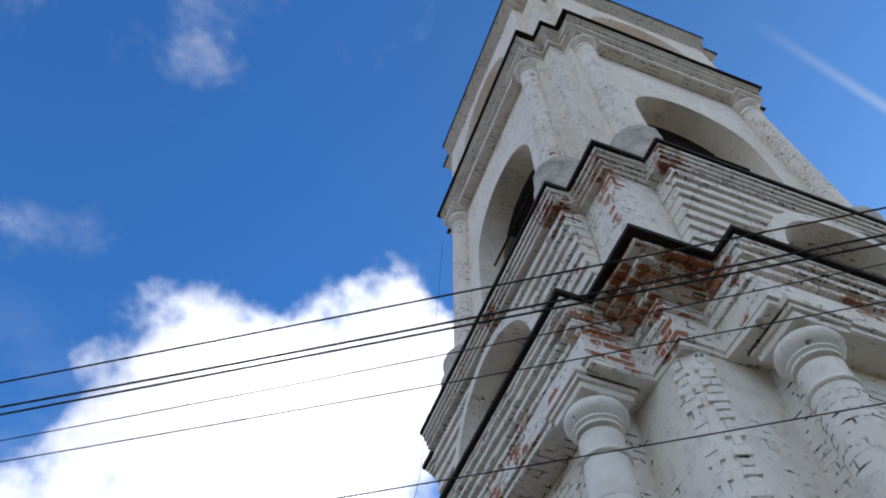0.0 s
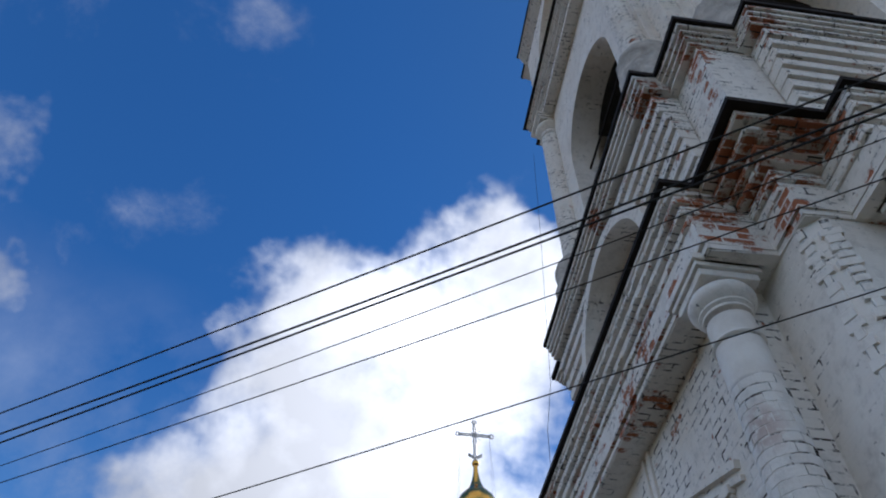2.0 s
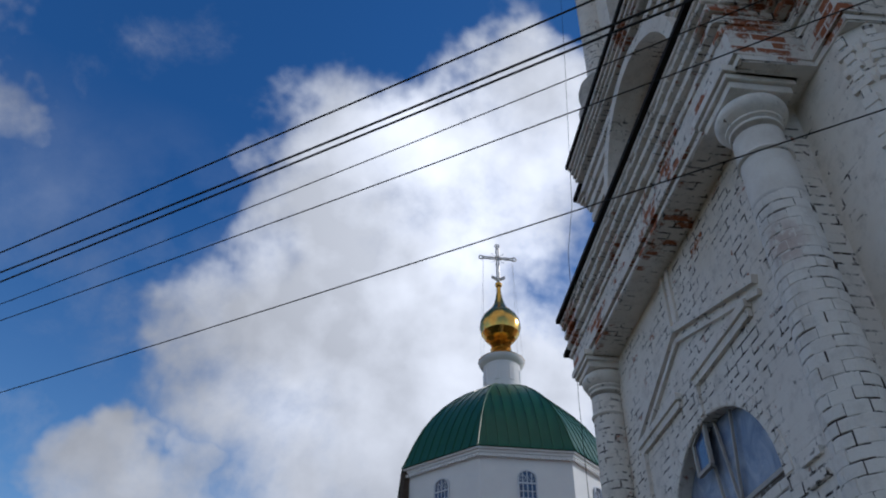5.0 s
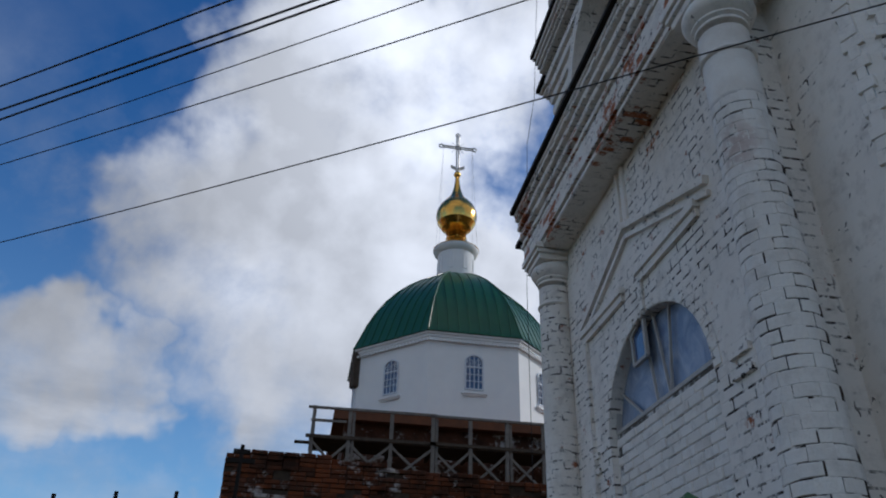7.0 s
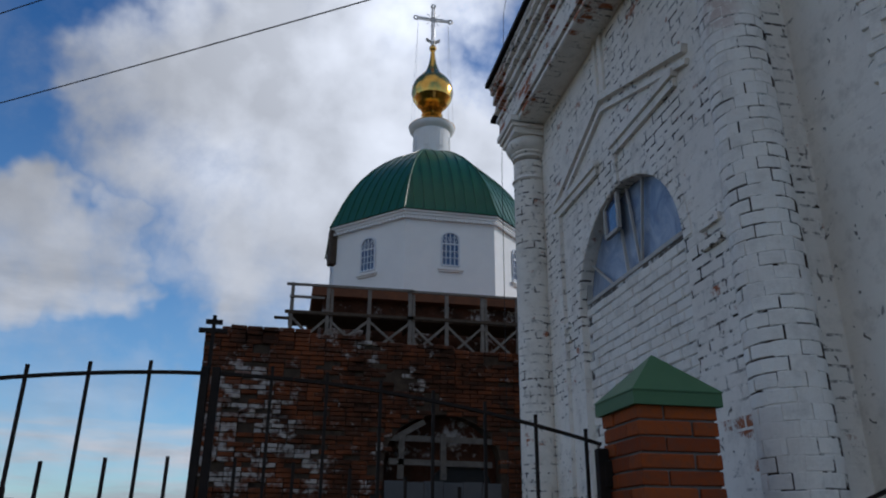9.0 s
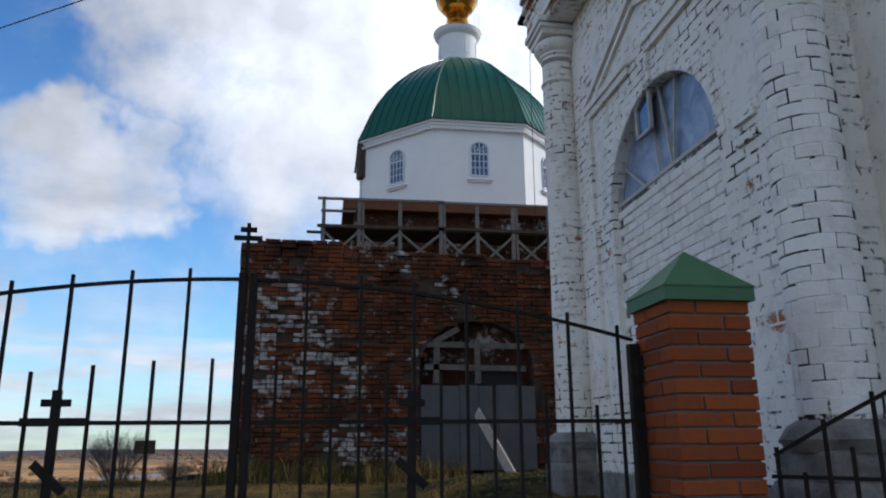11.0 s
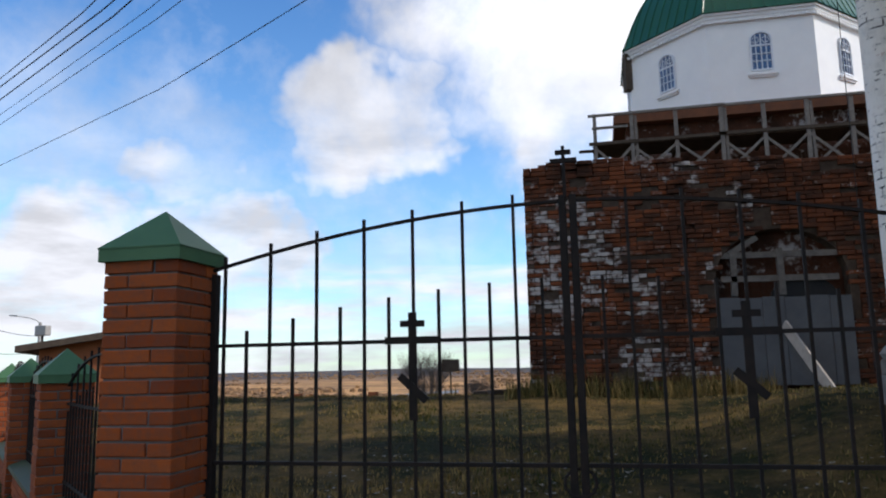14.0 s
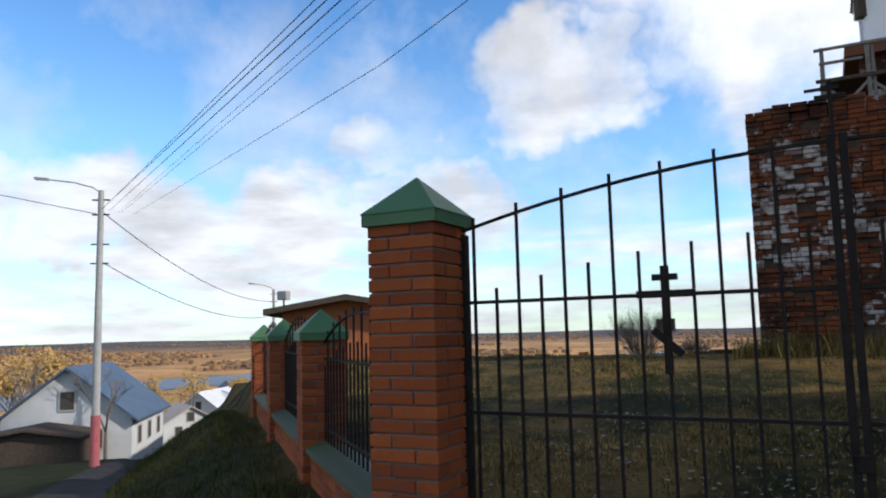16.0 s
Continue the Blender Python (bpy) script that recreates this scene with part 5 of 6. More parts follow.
# ---- ruined brick wall beyond the yard ----
RY, RX0, RX1, RZ0, RZ1 = 11.90, -1.22, 6.4, 0.9, 4.66
DX, DH, DS = 2.55, 0.93, 2.75
ruin = thing("wall_ruin", "ruined bare red brick wall with patches of old whitewash", "wall", (RX0, RY, 1.2), kind="structure")
bm = B()
arch_block(bm, Matrix.Translation((0, RY + 0.03, 0)), RX0, RX1, RZ0, RZ1 - 0.12, 0.75, DX, DH, DS, RZ0, 16, 0.75)
part("wall_core", bm, M_OLDMORTAR, ruin)


def ruin_top(x):
    return RZ1 + 0.10 * noise.noise(Vector((x * 1.7, 2.0, 0))) + 0.05 * noise.noise(Vector((x * 6.0, 5.0, 0))) + (0.10 if -0.95 < x < 0.4 else 0.0) - 0.10 * sm(1.0, 3.0, x)


# black hole under the arch and things set in the doorway
bm = B()
box(bm, DX - DH - 0.2, DX + DH + 0.2, RY + 0.32, RY + 0.42, 0.9, 4.2)
part("dark_infill", bm, M_OLDBRICK_ISL, ruin)
shutter = thing("board_door", "grey painted boarded door closing the lower doorway", "door", (DX, RY, 1.2), kind="structure")
for i in range(6):
    bm = B()
    x = DX - 0.92 + i * 0.305
    box(bm, x, x + 0.298, RY - 0.07, RY - 0.045, 1.18, 2.47 - 0.015 * (i % 2), bev=0.004)
    part("board", bm, M_GREY_DOOR, shutter)
timber = thing("doorway_timbers", "grey timber frame propped in the arched opening", "timber", (DX, RY, 2.5))
for a, b, w in (((1.88, 2.50), (1.90, 3.18), 0.07), ((2.56, 2.50), (2.55, 3.20), 0.08), ((1.70, 2.76), (3.34, 2.74), 0.07), ((1.66, 3.12), (3.36, 3.10), 0.035), ((1.84, 3.14), (2.25, 3.38), 0.06)):
    bm = B()
    beam(bm, (a[0], RY + 0.06, a[1]), (b[0], RY + 0.06, b[1]), w, 0.09)
    part("timber", bm, M_TIMBER, timber)
bm = B()
arc = [(2.86 - 0.46 * math.cos(math.pi * i / 12), 2.47 + 0.30 * math.sin(math.pi * i / 12)) for i in range(13)]
bm.faces.new([bm.verts.new((u, RY + 0.10, z)) for u, z in arc])
r = bmesh.ops.extrude_face_region(bm, geom=list(bm.faces))
bmesh.ops.translate(bm, verts=[g for g in r["geom"] if isinstance(g, bmesh.types.BMVert)], vec=(0, 0.05, 0))
part("dark_panel", bm, M_WIRE, timber)
plank = thing("leaning_plank", "pale broken plank leaning against the boarded door", "plank", (2.95, 11.2, 1.2))
bm = B()
beam(bm, (2.86, 10.85, ground_z(2.86, 10.85) - 0.02), (2.50, RY - 0.10, 2.05), 0.03, 0.17)
part("board", bm, M_WOOD_PALE, plank)

OLD = [brick_mesh("brick", 0.236, 0.12, 0.063, M_OLDBRICK, 0.008, 20 + i) for i in range(5)]
OLD_V, OLD_F = [], []
rng = random.Random(11)
count = 0
row_n = int((RZ1 + 0.25 - RZ0) / 0.0715)


def add_box(V, F, cx, cy, cz, lx, ly, lz, c=0.01):
    i = len(V)
    x, y, z = lx / 2, ly / 2, lz / 2
    V += [(cx - x, cy + y, cz - z), (cx + x, cy + y, cz - z), (cx + x, cy + y, cz + z), (cx - x, cy + y, cz + z),
          (cx - x, cy - y + c, cz - z), (cx + x, cy - y + c, cz - z), (cx + x, cy - y + c, cz + z), (cx - x, cy - y + c, cz + z),
          (cx - x + c, cy - y, cz - z + c), (cx + x - c, cy - y, cz - z + c), (cx + x - c, cy - y, cz + z - c), (cx - x + c, cy - y, cz + z - c)]
    F += [(i + 0, i + 1, i + 5, i + 4), (i + 1, i + 2, i + 6, i + 5), (i + 2, i + 3, i + 7, i + 6), (i + 3, i + 0, i + 4, i + 7),
          (i + 4, i + 5, i + 9, i + 8), (i + 5, i + 6, i + 10, i + 9), (i + 6, i + 7, i + 11, i + 10), (i + 7, i + 4, i + 8, i + 11), (i + 8, i + 9, i + 10, i + 11), (i + 3, i + 2, i + 1, i + 0)]


HOLES = [(-0.86, 2.62), (0.24, 2.62), (1.52, 2.62), (4.05, 2.62), (-0.35, 4.45), (2.3, 3.72), (0.30, 1.38), (0.38, 1.30), (0.22, 1.30), (0.7, 4.2), (1.9, 3.95), (3.6, 3.5)]
for k in range(row_n):
    z = RZ0 + 0.0715 * (k + 0.5)
    x = RX0 - (0.0 if k % 2 else 0.0)
    first = True
    while x < RX1:
        lx = 0.112 if (first and k % 2) or rng.random() < 0.15 else 0.236
        cx = x + lx / 2
        x += lx + 0.011
        first = False
        if z > ruin_top(cx):
            continue
        dx, dz = abs(cx - DX) / (DH + 0.02), (z - DS) / 0.77
        if abs(cx - DX) < DH + 0.02 + lx * 0.3 and (z < DS or dx * dx + dz * dz < 1.0):
            continue
        if any(abs(cx - hx) < 0.10 and abs(z - hz) < 0.09 for hx, hz in HOLES):
            continue
        if rng.random() < 0.02:
            continue
        y = RY + 0.045 + rng.gauss(0, 0.013) + (0.055 if rng.random() < 0.10 else 0) + 0.03 * noise.noise(Vector((cx * 1.4, z * 1.8, 5)))
        if -1.3 < cx < 0.75 and 1.75 < z and count < 285 and lx > 0.2:
            m = Matrix.Translation((cx - RX0, y - RY, z - 1.2)) @ Matrix.Rotation(radians(rng.uniform(-1.2, 1.2)), 4, "Y")
            place(rng.choice(OLD), "brick", m, ruin)
            count += 1
        else:
            add_box(OLD_V, OLD_F, cx, y, z + rng.uniform(-.002, .002), lx, 0.12, 0.062, 0.008)
me = bpy.data.meshes.new("brickwork")
me.from_pydata(OLD_V, [], OLD_F)
me.materials.append(M_OLDBRICK_ISL)
bw = new("brickwork", me)
bw.parent = ruin
bpy.context.view_layer.update()
bw.matrix_parent_inverse = ruin.matrix_world.inverted()
tagged(bw, kind="stuff")
bm = B()
for i in range(60):
    x = RX0 + 0.1 + i * 0.125
    h = ruin_top(x)
    box(bm, x - 0.12, x + 0.13, RY + 0.12, RY + 0.75, h - 0.30, h - 0.02 + 0.03 * noise.noise(Vector((x * 9, 0, 0))))
part("broken_top", bm, M_OLDBRICK_ISL, ruin, "broken weathered wall top")
# side return of the ruin, running back to the church
bm = B()
box(bm, RX0, RX0 + 0.7, RY + 0.75, 22.0, 0.6, 4.5)
box(bm, 5.2, 5.9, RY + 0.75, 22.6, 0.6, 4.6)
part("return_wall", bm, M_OLDBRICK_ISL, ruin)

# ---- brick filling under the tower windows ----
PAINTED = [brick_mesh("brick", 0.210, 0.10, 0.0765, M_PAINTED, 0.008, 40 + i) for i in range(5)]
for a in (-90, 0):
    m = side(a, 3.02)
    bm = B()
    box(bm, -0.985, 0.985, 0.072, 0.24, 1.70, 3.68, m)
    infill = part("window_infill", bm, M_JOINT_GREY, tower, "white painted brick filling below the window")
    if a == 0:
        continue
    rng = random.Random(5)
    base = Matrix.Identity(4)
    for k in range(24):
        z = 1.74 + 0.0825 * (k + 0.5)
        if z > 3.64:
            break
        u = -0.98 - (0.11 if k % 2 else 0.0)
        while u < 0.97:
            c = u + 0.105
            u += 0.218
            if not -0.90 < c < 0.90:
                continue
            mm = m @ Matrix.Translation((c, 0.108 + rng.uniform(-0.004, 0.004), z + rng.uniform(-.003, .003))) @ Matrix.Rotation(radians(rng.uniform(-1, 1)), 4, "Y")
            ob = new("brick", rng.choice(PAINTED))
            ob.parent = infill
            ob.matrix_parent_inverse = base
            ob.matrix_basis = mm

# thin wire hanging down the far corner of the tower
bm = B()
polytube(bm, [(3.09, 8.2, 16.1), (2.95, 8.2, 13.0), (2.74, 8.2, 9.3), (2.60, 8.2, 8.4), (2.52, 8.2, 6.0), (2.50, 8.2, 1.4)], 0.004, 5)
tagged(part("hanging_wire", bm, M_WIRE, None), "thin dark wire hanging down the tower corner", "wire")

# ---- bricks of the nearest column ----
ncol = COLS[3]
m = side(-90, 3.13)
pc = m @ Vector((COL_U, 0, 0))
ARCS = []
for v in range(4):
    rng = random.Random(60 + v)
    bm = B()
    a0, a1 = radians(-19.35), radians(19.35)
    n = 5
    rows_ = []
    for r, z in ((COL_R * 1.0 - 0.03, -0.0392), (COL_R + 0.001, -0.0392), (COL_R + 0.005, -0.0345), (COL_R + 0.005, 0.0345), (COL_R + 0.001, 0.0392), (COL_R - 0.03, 0.0392)):
        rows_.append([bm.verts.new(((r + rng.uniform(-.0015, .0015)) * math.cos(a0 + (a1 - a0) * i / n), (r) * math.sin(a0 + (a1 - a0) * i / n), z + rng.uniform(-.0015, .0015))) for i in range(n + 1)])
    for k in range(5):
        for i in range(n):
            bm.faces.new((rows_[k][i], rows_[k][i + 1], rows_[k + 1][i + 1], rows_[k + 1][i]))
    for i in (0, n):
        vs = [rw[i] for rw in rows_]
        bm.faces.new(vs if i else vs[::-1])
    bm.normal_update()
    me = bpy.data.meshes.new("brick")
    bm.to_mesh(me)
    bm.free()
    me.materials.append(M_PAINTED)
    ARCS.append(me)
rng = random.Random(9)
base = Matrix.Identity(4)
for k in range(49):
    z = 1.70 + 0.079 * (k + 0.5)
    if z > 5.02:
        break
    taper = 1.04 - 0.10 * (z - 1.74) / 3.9
    for q in range(9):
        ang = 40 * q + (20 if k % 2 else 0) + rng.uniform(-1.5, 1.5)
        w = Vector((math.cos(radians(ang)), math.sin(radians(ang))))
        if w.x > 0.55:
            continue
        ob = new("brick", rng.choice(ARCS))
        ob.parent = ncol
        ob.matrix_parent_inverse = base
        g = taper + rng.gauss(0, 0.003)
        worn = noise.noise(Vector((z * 2.6, ang * 0.035, 4.0))) > 0.0
        ob.matrix_basis = Matrix.Translation((pc.x, pc.y, z + rng.uniform(-.003, .003))) @ Matrix.Rotation(radians(ang), 4, "Z") @ Matrix.Diagonal((g, g, 0.90 if worn else 1.06, 1))


# ---- lane side: poles, wires, houses, trees ----
def lamp_post(x, y, zt, arm, label):
    z0 = ground_z(x, y)
    p = thing("street_lamp", label, "street lamp", (x, y, z0), group="street lamps")
    bm = B()
    tube(bm, (x, y, z0 - 0.5), (x, y, zt), 0.16, 12, 0.10)
    part("pole", bm, M_CONCRETE, p, "grey concrete pole", smooth=40)
    bm = B()
    a = Vector((x, y, zt - 0.1))
    pts = [a, a + Vector(arm) * 0.15 + Vector((0, 0, 0.22)), a + Vector(arm) * 0.5 + Vector((0, 0, 0.42)), a + Vector(arm) + Vector((0, 0, 0.55))]
    for s, e in zip(pts, pts[1:]):
        tube(bm, s, e, 0.025, 6)
    part("arm", bm, M_CONCRETE, p)
    bm = B()
    d = Vector(arm).normalized()
    beam(bm, pts[-1] - d * 0.05, pts[-1] + d * 0.45 + Vector((0, 0, 0.05)), 0.16, 0.09)
    part("lamp_head", bm, M_CONCRETE, p, "grey lamp head")
    for z in (zt - 0.35, zt - 0.9, zt - 2.0, zt - 2.7):
        bm = B()
        beam(bm, Vector((x, y, z)) - d * 0.32, Vector((x, y, z)) + d * 0.32, 0.05, 0.05)
        part("cross_arm", bm, M_WIRE, p)
    return p


PX, PY = -23.9, 18.46
lp = lamp_post(PX, PY, 7.0, (-1.7, -0.98, 0), "concrete street lamp post carrying overhead wires")
bm = B()
tube(bm, (PX, PY, ground_z(PX, PY) - 0.2), (PX, PY, -1.15), 0.175, 12, 0.165)
part("painted_foot", bm, plain("red_paint", (0.45, 0.12, 0.13), (0.35, 0.1, 0.1), 0.8), lp, "red painted foot")
lamp_post(-36.5, 43.2, 4.9, (-1.6, -0.3, 0), "far concrete street lamp with a curved arm")

WIRES = [((-4.33, 5.32), (2.46, 0.75), 4.6, 0.0055, 0.09), ((-4.09, 5.29), (2.55, 0.87), 4.6, 0.007, 0.26), ((-4.07, 5.41), (2.58, 0.91), 4.6, 0.007, 0.07),
         ((-3.77, 5.41), (2.7, 0.97), 4.6, 0.0035, 0.23), ((-4.25, 6.29), (3.21, 1.33), 5.0, 0.0045, 0.19), ((-4.7, 7.06), (3.23, 1.75), 4.6, 0.0045, 0.2)]
for (ax, ay), (bx, by), z, r, sag in WIRES:
    d = Vector((bx - ax, by - ay))
    bm = B()
    t0 = (PX - ax) / d.x
    line = []
    for t1, t2 in ((t0, 0.0), (0.0, 1.0), (1.0, 2.2)):
        n = 10
        for i in range(n + (t2 > 2)):
            t = t1 + (t2 - t1) * i / n
            zz = z - ((z - 6.3) * t / t0 if t < 0 else sag * t * (1 - t) if t < 1 else 0.0)
            line.append((ax + d.x * t, ay + d.y * t, zz))
    polytube(bm, line, r)
    tagged(part("overhead_wire", bm, M_WIRE, None), "black overhead wire strung past the tower", "wire", group="overhead wires")
for z0, z1 in ((6.25, 4.0), (4.4, 3.0)):
    bm = B()
    A, C = Vector((PX, PY, z0)), Vector((-36.5, 43.2, z1))
    polytube(bm, [A.lerp(C, i / 12) - Vector((0, 0, 0.9 * (1 - (i / 6 - 1) ** 2))) for i in range(13)], 0.018, 5)
    tagged(part("overhead_wire", bm, M_WIRE, None), "slack black wire between lamp posts", "wire", group="overhead wires")
bm = B()
A, C = Vector((PX, PY, 6.1)), Vector((-32, 12.6, 8.2))
polytube(bm, [A.lerp(C, i / 8) for i in range(9)], 0.014, 5)
tagged(part("overhead_wire", bm, M_WIRE, None), "black wire running off along the lane", "wire", group="overhead wires")


def house(x, y, rz, w, d, wall_h, roof_h, wall_mat, roof_mat, label, z=None, windows=True):
    z = ground_z(x, y) if z is None else z
    h = thing("house", label, "house", (x, y, z), rz, group="village houses")
    bm = B()
    box(bm, -w / 2, w / 2, -d / 2, d / 2, -2.0, wall_h)
    # gable ends
    for yy in (-d / 2 + 0.02, d / 2 - 0.02):
        vs = [bm.verts.new((sx, yy, sz)) for sx, sz in ((-w / 2, wall_h), (w / 2, wall_h), (0, wall_h + roof_h))]
        bm.faces.new(vs if yy < 0 else vs[::-1])
    part("wall", bm, wall_mat, h, world_space=False)
    for s in (-1, 1):
        bm = B()
        e = 0.35
        k = roof_h / (w / 2)
        vs = [(0, -d / 2 - e, wall_h + roof_h), (0, d / 2 + e, wall_h + roof_h), (s * (w / 2 + e), d / 2 + e, wall_h - e * k), (s * (w / 2 + e), -d / 2 - e, wall_h - e * k)]
        lo = [bm.verts.new(v) for v in vs]
        hi = [bm.verts.new((v[0], v[1], v[2] + 0.12)) for v in vs]
        bm.faces.new(hi if s < 0 else hi[::-1])
        bm.faces.new(lo[::-1] if s < 0 else lo)
        for i in range(4):
            j = (i + 1) % 4
            bm.faces.new((lo[i], lo[j], hi[j], hi[i]))
        bmesh.ops.recalc_face_normals(bm, faces=bm.faces)
        part("roof", bm, roof_mat, h, world_space=False)
    if windows:
        for u, v in ((-w * 0.22, wall_h * 0.5), (w * 0.22, wall_h * 0.5), (0, wall_h + roof_h * 0.35)):
            bm = B()
            box(bm, u - 0.4, u + 0.4, -d / 2 - 0.04, -d / 2 + 0.05, v - 0.5, v + 0.5)
            win = part("window", bm, M_FRAME, h, world_space=False)
            bm = B()
            box(bm, u - 0.32, u + 0.32, -d / 2 - 0.055, -d / 2 - 0.045, v - 0.42, v + 0.42)
            part("pane", bm, M_DARK, win, world_space=False)
        for v in (-d * 0.3, 0, d * 0.3):
            bm = B()
            box(bm, w / 2 - 0.05, w / 2 + 0.04, v - 0.4, v + 0.4, wall_h * 0.5 - 0.5, wall_h * 0.5 + 0.5)
            win = part("window", bm, M_FRAME, h, world_space=False)
            bm = B()
            box(bm, w / 2 + 0.045, w / 2 + 0.055, v - 0.32, v + 0.32, wall_h * 0.5 - 0.42, wall_h * 0.5 + 0.42)
            part("pane", bm, M_DARK, win, world_space=False)
    return h


house(-35.5, 27.2, 35.8, 6.0, 7.0, 2.1, 2.35, M_HOUSE, M_SLATE, "white village house with a grey-blue gable roof", -4.3)
house(-33.2, 22.6, 36, 4.2, 2.2, 1.2, 0.35, M_WOOD_DARK, M_WOOD_DARK, "low dark wooden shed beside the house", -4.0, False)
house(-66.4, 68.0, 20, 6, 8, 2.4, 2.2, M_HOUSE, M_HOUSE, "small pale house far down the slope", -9.4)
house(-58, 55.2, 60, 5, 6, 1.6, 1.4, M_HOUSE, M_WOOD_PALE, "small white house with a tan roof among trees", -8.1)
house(-74, 81.3, 75, 6, 8, 2.4, 2.2, M_HOUSE, M_SLATE, "pale house by the river", -9.5)
house(-9.95, 14.0, 33, 2.6, 2.6, 2.0, 0.22, M_ORANGE, M_WOOD_DARK, "low orange brick outbuilding with a flat dark roof", 0.0, False)
dish = thing("floodlight", "small grey floodlight on a bracket at the roof corner", "floodlight", (-10.95, 13.0, 2.0))
bm = B()
tube(bm, (-10.95, 13.0, 1.8), (-10.95, 13.0, 2.4), 0.02, 6)
part("bracket", bm, M_WIRE, dish)
bm = B()
box(bm, -11.08, -10.82, 12.92, 13.08, 2.3, 2.5, bev=0.02)
part("lamp_head", bm, M_CONCRETE, dish)


def bare_tree(x, y, h, spread, seed, label, leaf=None, group="bare trees", z=None, cat="tree"):
    rng = random.Random(seed)
    z = ground_z(x, y) if z is None else z
    t = thing(cat, label, cat, (x, y, z), group=group)
    bm = B()
    tips = []

    def grow(p, d, L, r, depth):
        q = p + d * L
        tube(bm, p, q, r, 5, r * 0.65)
        if depth == 0:
            tips.append(q)
            return
        for _ in range(rng.choice((2, 3))):
            nd = (d + Vector((rng.uniform(-1, 1), rng.uniform(-1, 1), rng.uniform(-0.2, 0.7))) * spread).normalized()
            grow(p.lerp(q, rng.uniform(0.6, 1.0)), nd, L * rng.uniform(0.6, 0.8), r * 0.6, depth - 1)

    if cat == "bush":
        for _ in range(70):
            grow(Vector((x, y, z - 0.05)), Vector((rng.uniform(-.7, .7), rng.uniform(-.7, .7), 1)).normalized(), h * 0.36, 0.0042 * h, 3)
    else:
        grow(Vector((x, y, z - 0.2)), Vector((0, 0, 1)), h * 0.36, 0.022 * h, 5)
    part("trunk", bm, M_BARK, t)
    if leaf:
        bm = B()
        for q in tips:
            for _ in range(leaf):
                c = q + Vector((rng.gauss(0, .25), rng.gauss(0, .25), rng.gauss(0, .25))) * h * 0.12
                s = rng.uniform(0.015, 0.035) * h * 0.5
                e1 = Vector((rng.uniform(-1, 1), rng.uniform(-1, 1), rng.uniform(-1, 1))).normalized() * s
                e2 = e1.orthogonal().normalized() * s
                bm.faces.new([bm.verts.new(c + v) for v in (e1, e2, -e1, -e2)])
        part("crown", bm, M_LEAF, t, kind="stuff")
    return t


bare_tree(-4.75, 20.0, 1.9, 0.42, 4, "leafless grey-brown bush in the dry grass", group="", cat="bush")
bare_tree(-3.7, 21.8, 1.1, 0.45, 8, "small leafless bush beside the post", group="", cat="bush")
bare_tree(-31.5, 25.0, 5.0, 0.55, 2, "bare pale birch in front of the house", z=-4.3)
bare_tree(-35.5, 24.0, 5.5, 0.55, 12, "bare thin tree beside the house", z=-4.5)
for i, (x, y, h) in enumerate(((-57, 51, 5), (-62, 59.5, 8), (-64, 58, 8), (-70, 66, 6.5), (-64, 70, 5), (-72, 78, 6), (-50, 33, 8), (-53, 36, 9), (-57, 38, 9), (-48, 30, 8), (-60, 45, 8))):
    bare_tree(x, y, h, 0.6, 30 + i, "autumn tree with thin golden foliage down the slope", leaf=7, group="slope trees")

post = thing("sign_post", "dark box on a thin post in the yard", "post", (-3.85, 18.6, ground_z(-3.85, 18.6)))
z0 = ground_z(-3.85, 18.6)
bm = B()
tube(bm, (-3.85, 18.6, z0 - 0.1), (-3.85, 18.6, z0 + 0.9), 0.02, 6)
part("post_shaft", bm, M_WOOD_DARK, post)
bm = B()
box(bm, -4.06, -3.64, 18.5, 18.7, z0 + 0.75, z0 + 1.05, bev=0.01)
part("box", bm, M_WOOD_DARK, post)

for i, x in enumerate((-11.2, -10.6, -9.6, -9.2, -8.3, -7.4, -6.2, -5.6)):
    y = 22.0 + 0.3 * i
    z0 = ground_z(x, y)
    fp = thing("yard_post", "low orange brick post at the far edge of the yard", "post", (x, y, z0), group="yard posts")
    bm = B()
    box(bm, x - 0.13, x + 0.13, y - 0.13, y + 0.13, z0 - 0.2, z0 + 0.42 + 0.1 * (i % 3), bev=0.01)
    part("shaft", bm, M_ORANGE, fp)
for i, (x, y, L, a) in enumerate(((-2.2, 17.0, 1.6, 15), (-1.9, 15.5, 1.2, 40), (-5.2, 16.5, 1.4, -20))):
    z0 = ground_z(x, y)
    lg = thing("fallen_beam", "dark old beam lying in the grass", "beam", (x, y, z0), a, group="fallen beams")
    bm = B()
    box(bm, -L / 2, L / 2, -0.09, 0.09, -0.03, 0.14, bev=0.02)
    part("timber", bm, M_WOOD_DARK, lg, world_space=False)

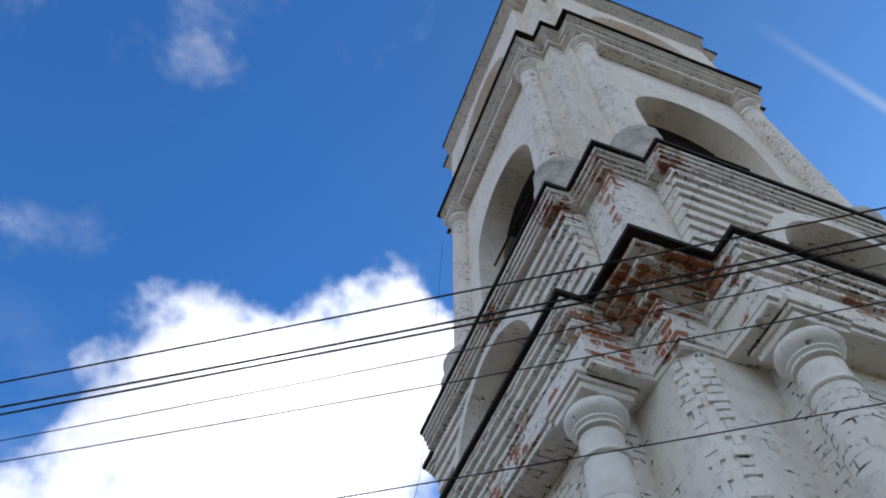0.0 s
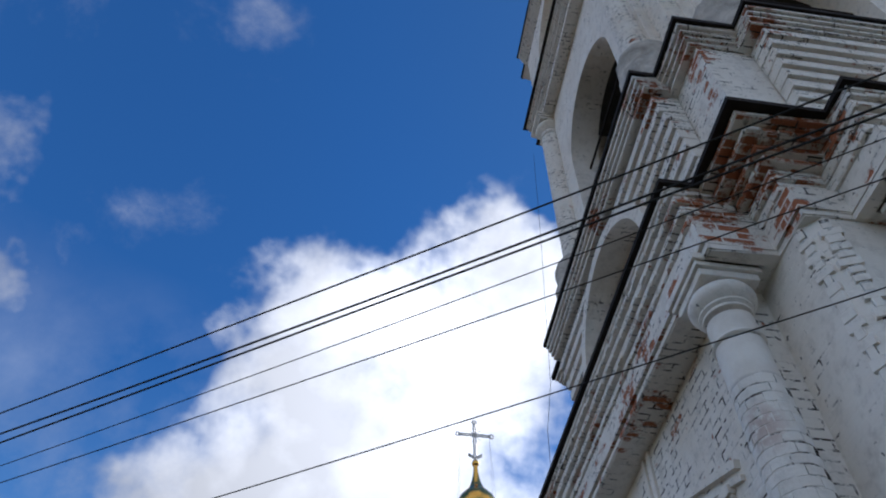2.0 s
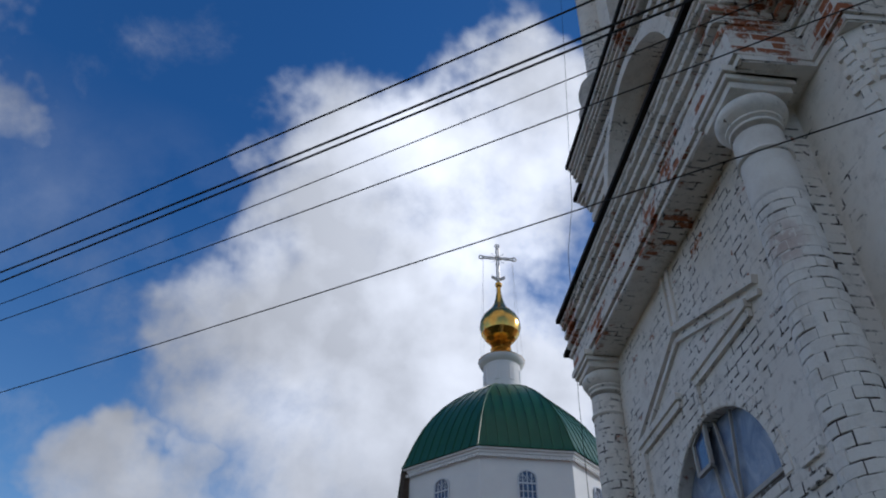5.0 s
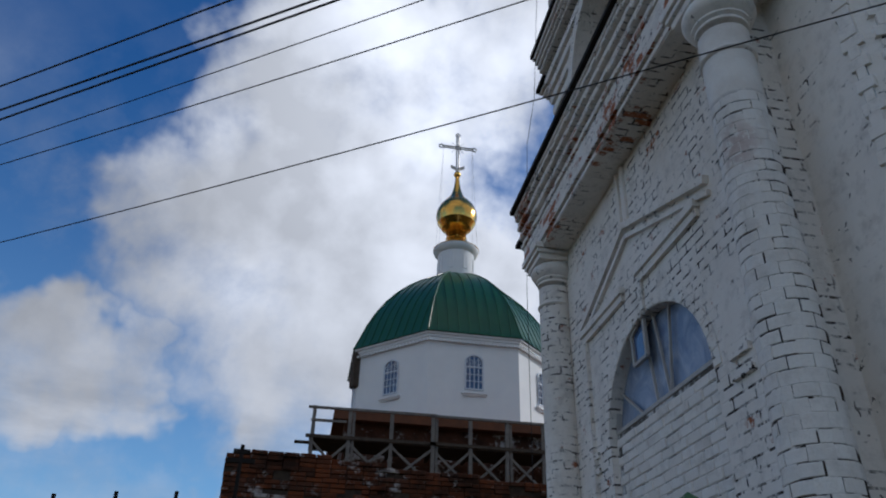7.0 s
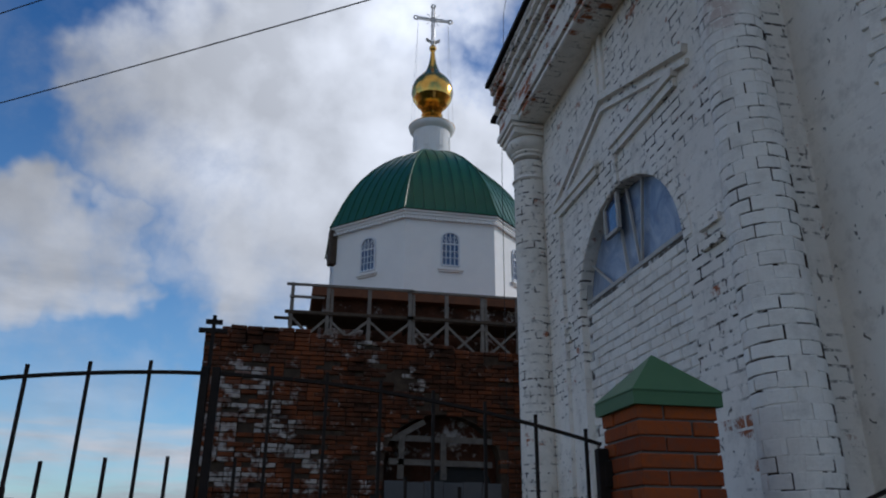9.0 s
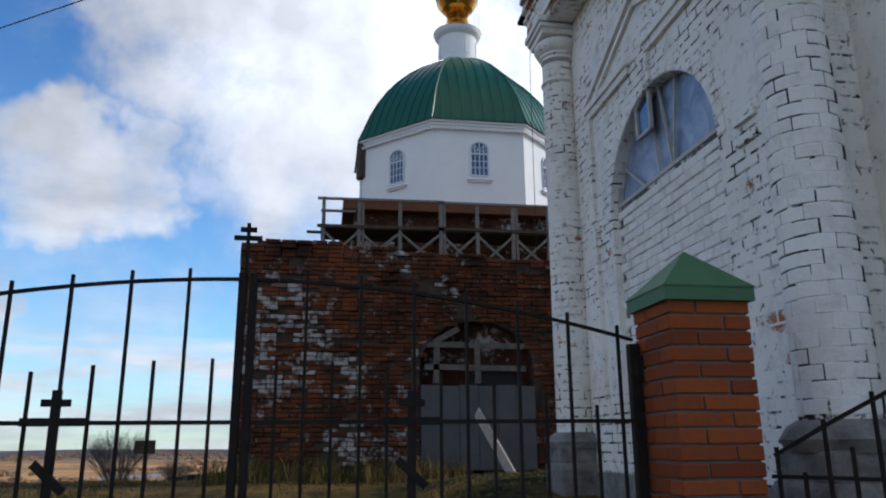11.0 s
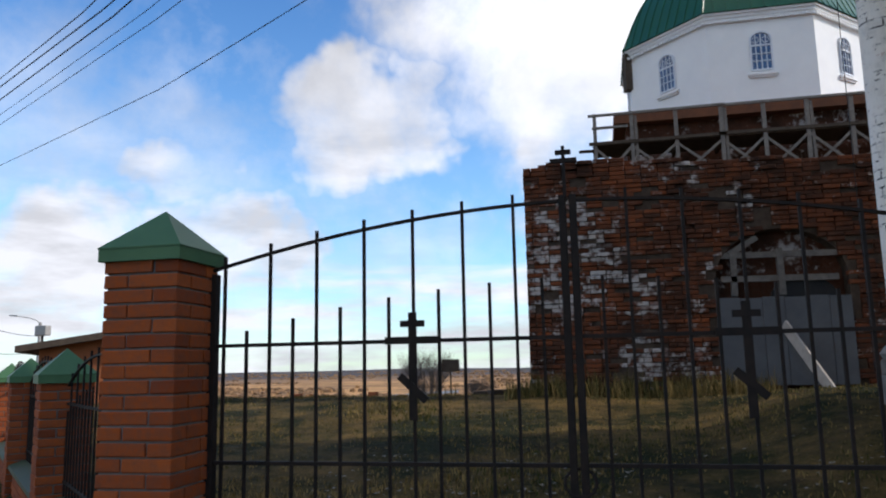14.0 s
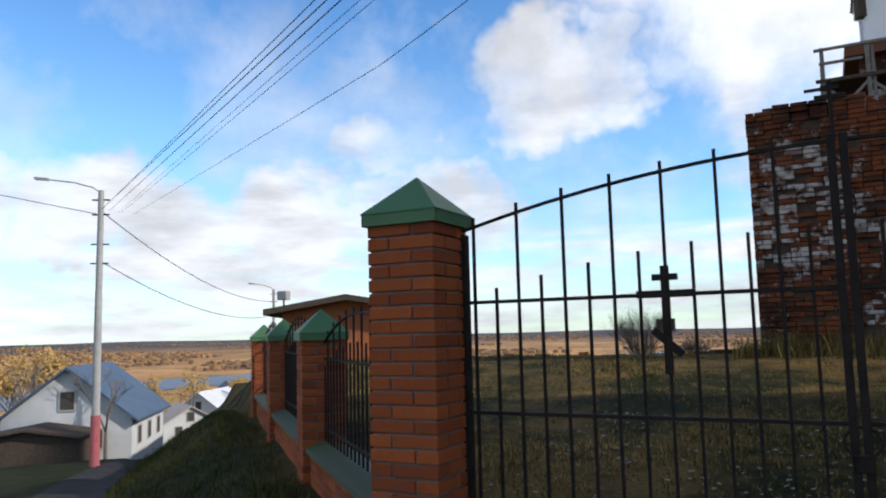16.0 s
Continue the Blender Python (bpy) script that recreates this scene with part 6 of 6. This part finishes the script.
# woods and thickets far out on the plain
WV, WF = [], []
rw = np.random.RandomState(8)
n_woods = 0
while n_woods < 6500:
    az, r = rw.uniform(-85, 12), 230 * math.exp(rw.rand() * 2.6)
    x, y = r * math.sin(radians(az)), r * math.cos(radians(az))
    g = noise.noise(Vector((x * 0.0035, y * 0.0035, 9.0))) + 0.4 * noise.noise(Vector((x * 0.014, y * 0.014, 2.0)))
    if g < 0.05 + 0.12 * rw.rand() or 430 < r < 760:
        continue
    n_woods += 1
    z = ground_z(x, y) - 0.5
    h, w = rw.uniform(2.5, 6), rw.uniform(3, 7)
    i = len(WV)
    for k in range(5):
        a = 6.283 * k / 5 + rw.rand()
        WV.append((x + w * math.cos(a), y + w * math.sin(a), z))
    for k in range(5):
        a = 6.283 * k / 5 + rw.rand()
        WV.append((x + 0.8 * w * math.cos(a), y + 0.8 * w * math.sin(a), z + h * rw.uniform(0.5, 0.9)))
    WV.append((x, y, z + h))
    for k in range(5):
        j = (k + 1) % 5
        WF.append((i + k, i + j, i + 5 + j, i + 5 + k))
        WF.append((i + 5 + k, i + 5 + j, i + 10))
me = bpy.data.meshes.new("far_woods")
me.from_pydata(WV, [], WF)
me.materials.append(M_WOODS)
tagged(new("far_woods", me), "brown autumn woods and thickets on the far plain", "woods", kind="stuff")

# rubble and dry stalks: grass tufts over the yard and bank
rng = np.random.RandomState(4)
GV, GF = [], []


def tuft(x, y, h, n):
    z = ground_z(x, y) - 0.01
    for _ in range(n):
        a = rng.uniform(0, 6.283)
        lean = rng.uniform(0.1, 0.6) * h
        hh = h * rng.uniform(0.5, 1.1)
        px, py = x + rng.normal(0, 0.04), y + rng.normal(0, 0.04)
        w = 0.0045 + 0.002 * rng.rand()
        i = len(GV)
        ca, sa = math.cos(a), math.sin(a)
        GV.append((px - sa * w, py + ca * w, z))
        GV.append((px + sa * w, py - ca * w, z))
        GV.append((px + ca * lean * 0.4 + sa * w * .7, py + sa * lean * 0.4 - ca * w * .7, z + hh * 0.6))
        GV.append((px + ca * lean * 0.4 - sa * w * .7, py + sa * lean * 0.4 + ca * w * .7, z + hh * 0.6))
        GV.append((px + ca * lean, py + sa * lean, z + hh))
        GF.append((i, i + 1, i + 2, i + 3))
        GF.append((i + 3, i + 2, i + 4))


for _ in range(15000):
    x, y = rng.uniform(-9, 3.2), 3.9 + 15 * rng.rand() ** 1.5
    if x + y < 1.6 or (y > 11.4 and x > -1.4):
        continue
    g = noise.noise(Vector((x * 0.5, y * 0.5, 7)))
    if g < -0.15 and rng.rand() < 0.7:
        continue
    tuft(x, y, 0.018 + 0.085 * max(0, g) + 0.03 * rng.rand(), 6)
for _ in range(520):
    x = rng.uniform(-1.5, 2.2)
    tuft(x, rng.uniform(10.9, 11.75), rng.uniform(0.12, 0.42), 6)
for _ in range(900):
    x, y = rng.uniform(-14, -1.4), rng.uniform(16, 26)
    tuft(x, y, rng.uniform(0.12, 0.40) * (0.6 + 0.8 * abs(noise.noise(Vector((x * 0.4, y * 0.4, 1))))), 7)
for _ in range(5200):
    s, d = 2.0 + 20 * rng.rand() ** 1.5, rng.uniform(0.25, 2.6)
    x, y = -s * 0.7071 - d * 0.7071 + 0.55, s * 0.7071 - d * 0.7071 + 0.55
    g = noise.noise(Vector((x * 1.1, y * 1.1, 4))) + 0.5 * noise.noise(Vector((x * 3.0, y * 3.0, 6)))
    tuft(x, y, 0.035 + 0.16 * max(0.0, g) + 0.04 * rng.rand(), 6)
me = bpy.data.meshes.new("grass")
me.from_pydata(GV, [], GF)
mg = Mat("grass_blades", 0.9, 0, 0.1)
axes = mg.node("ShaderNodeSeparateXYZ", {"Vector": mg.pos})
bank = mg.ramp(mg.math("ADD", axes.outputs["X"], axes.outputs["Y"]), 1.2, 0.4)
green = mg.mix(mg.ramp(mg.math("ADD", mg.math("MULTIPLY", mg.island(), 0.4), mg.noise(0.9, 4)), 0.5, 1.0), (0.026, 0.037, 0.009), (0.12, 0.10, 0.035))
mg.color(mg.mix(bank, mg.mix(mg.ramp(mg.math("ADD", mg.math("MULTIPLY", mg.island(), 0.5), mg.noise(0.5, 4)), 0.55, 1.0), (0.046, 0.052, 0.015), (0.29, 0.195, 0.072)), green))
me.materials.append(mg.m)

tagged(new("grass", me), "dry and green autumn grass tufts", "grass", kind="stuff")


# pale fallen leaves and chips strewn over the near yard
LV, LF = [], []
for _ in range(700):
    x, y = rng.uniform(-2.6, 2.2), 3.9 + 3.2 * rng.rand() ** 1.3
    if noise.noise(Vector((x * 0.9, y * 0.9, 11))) < -0.05:
        continue
    z, a, w = ground_z(x, y) + 0.012, rng.uniform(0, 6.283), rng.uniform(0.010, 0.026)
    i = len(LV)
    for k in range(5):
        q = w * (0.6 + 0.5 * rng.rand())
        LV.append((x + q * math.cos(a + k * 1.257), y + q * math.sin(a + k * 1.257), z + rng.uniform(0, 0.012)))
    LV.append((x, y, z + 0.008))
    LF += [(i + k, i + (k + 1) % 5, i + 5) for k in range(5)]
me = bpy.data.meshes.new("leaf_litter")
me.from_pydata(LV, [], LF)
me.materials.append(plain("pale_dry_leaf", (0.30, 0.28, 0.24), (0.16, 0.13, 0.085), 0.9))
tagged(new("leaf_litter", me), "pale fallen leaves and chips lying in the grass", "leaves", kind="stuff")
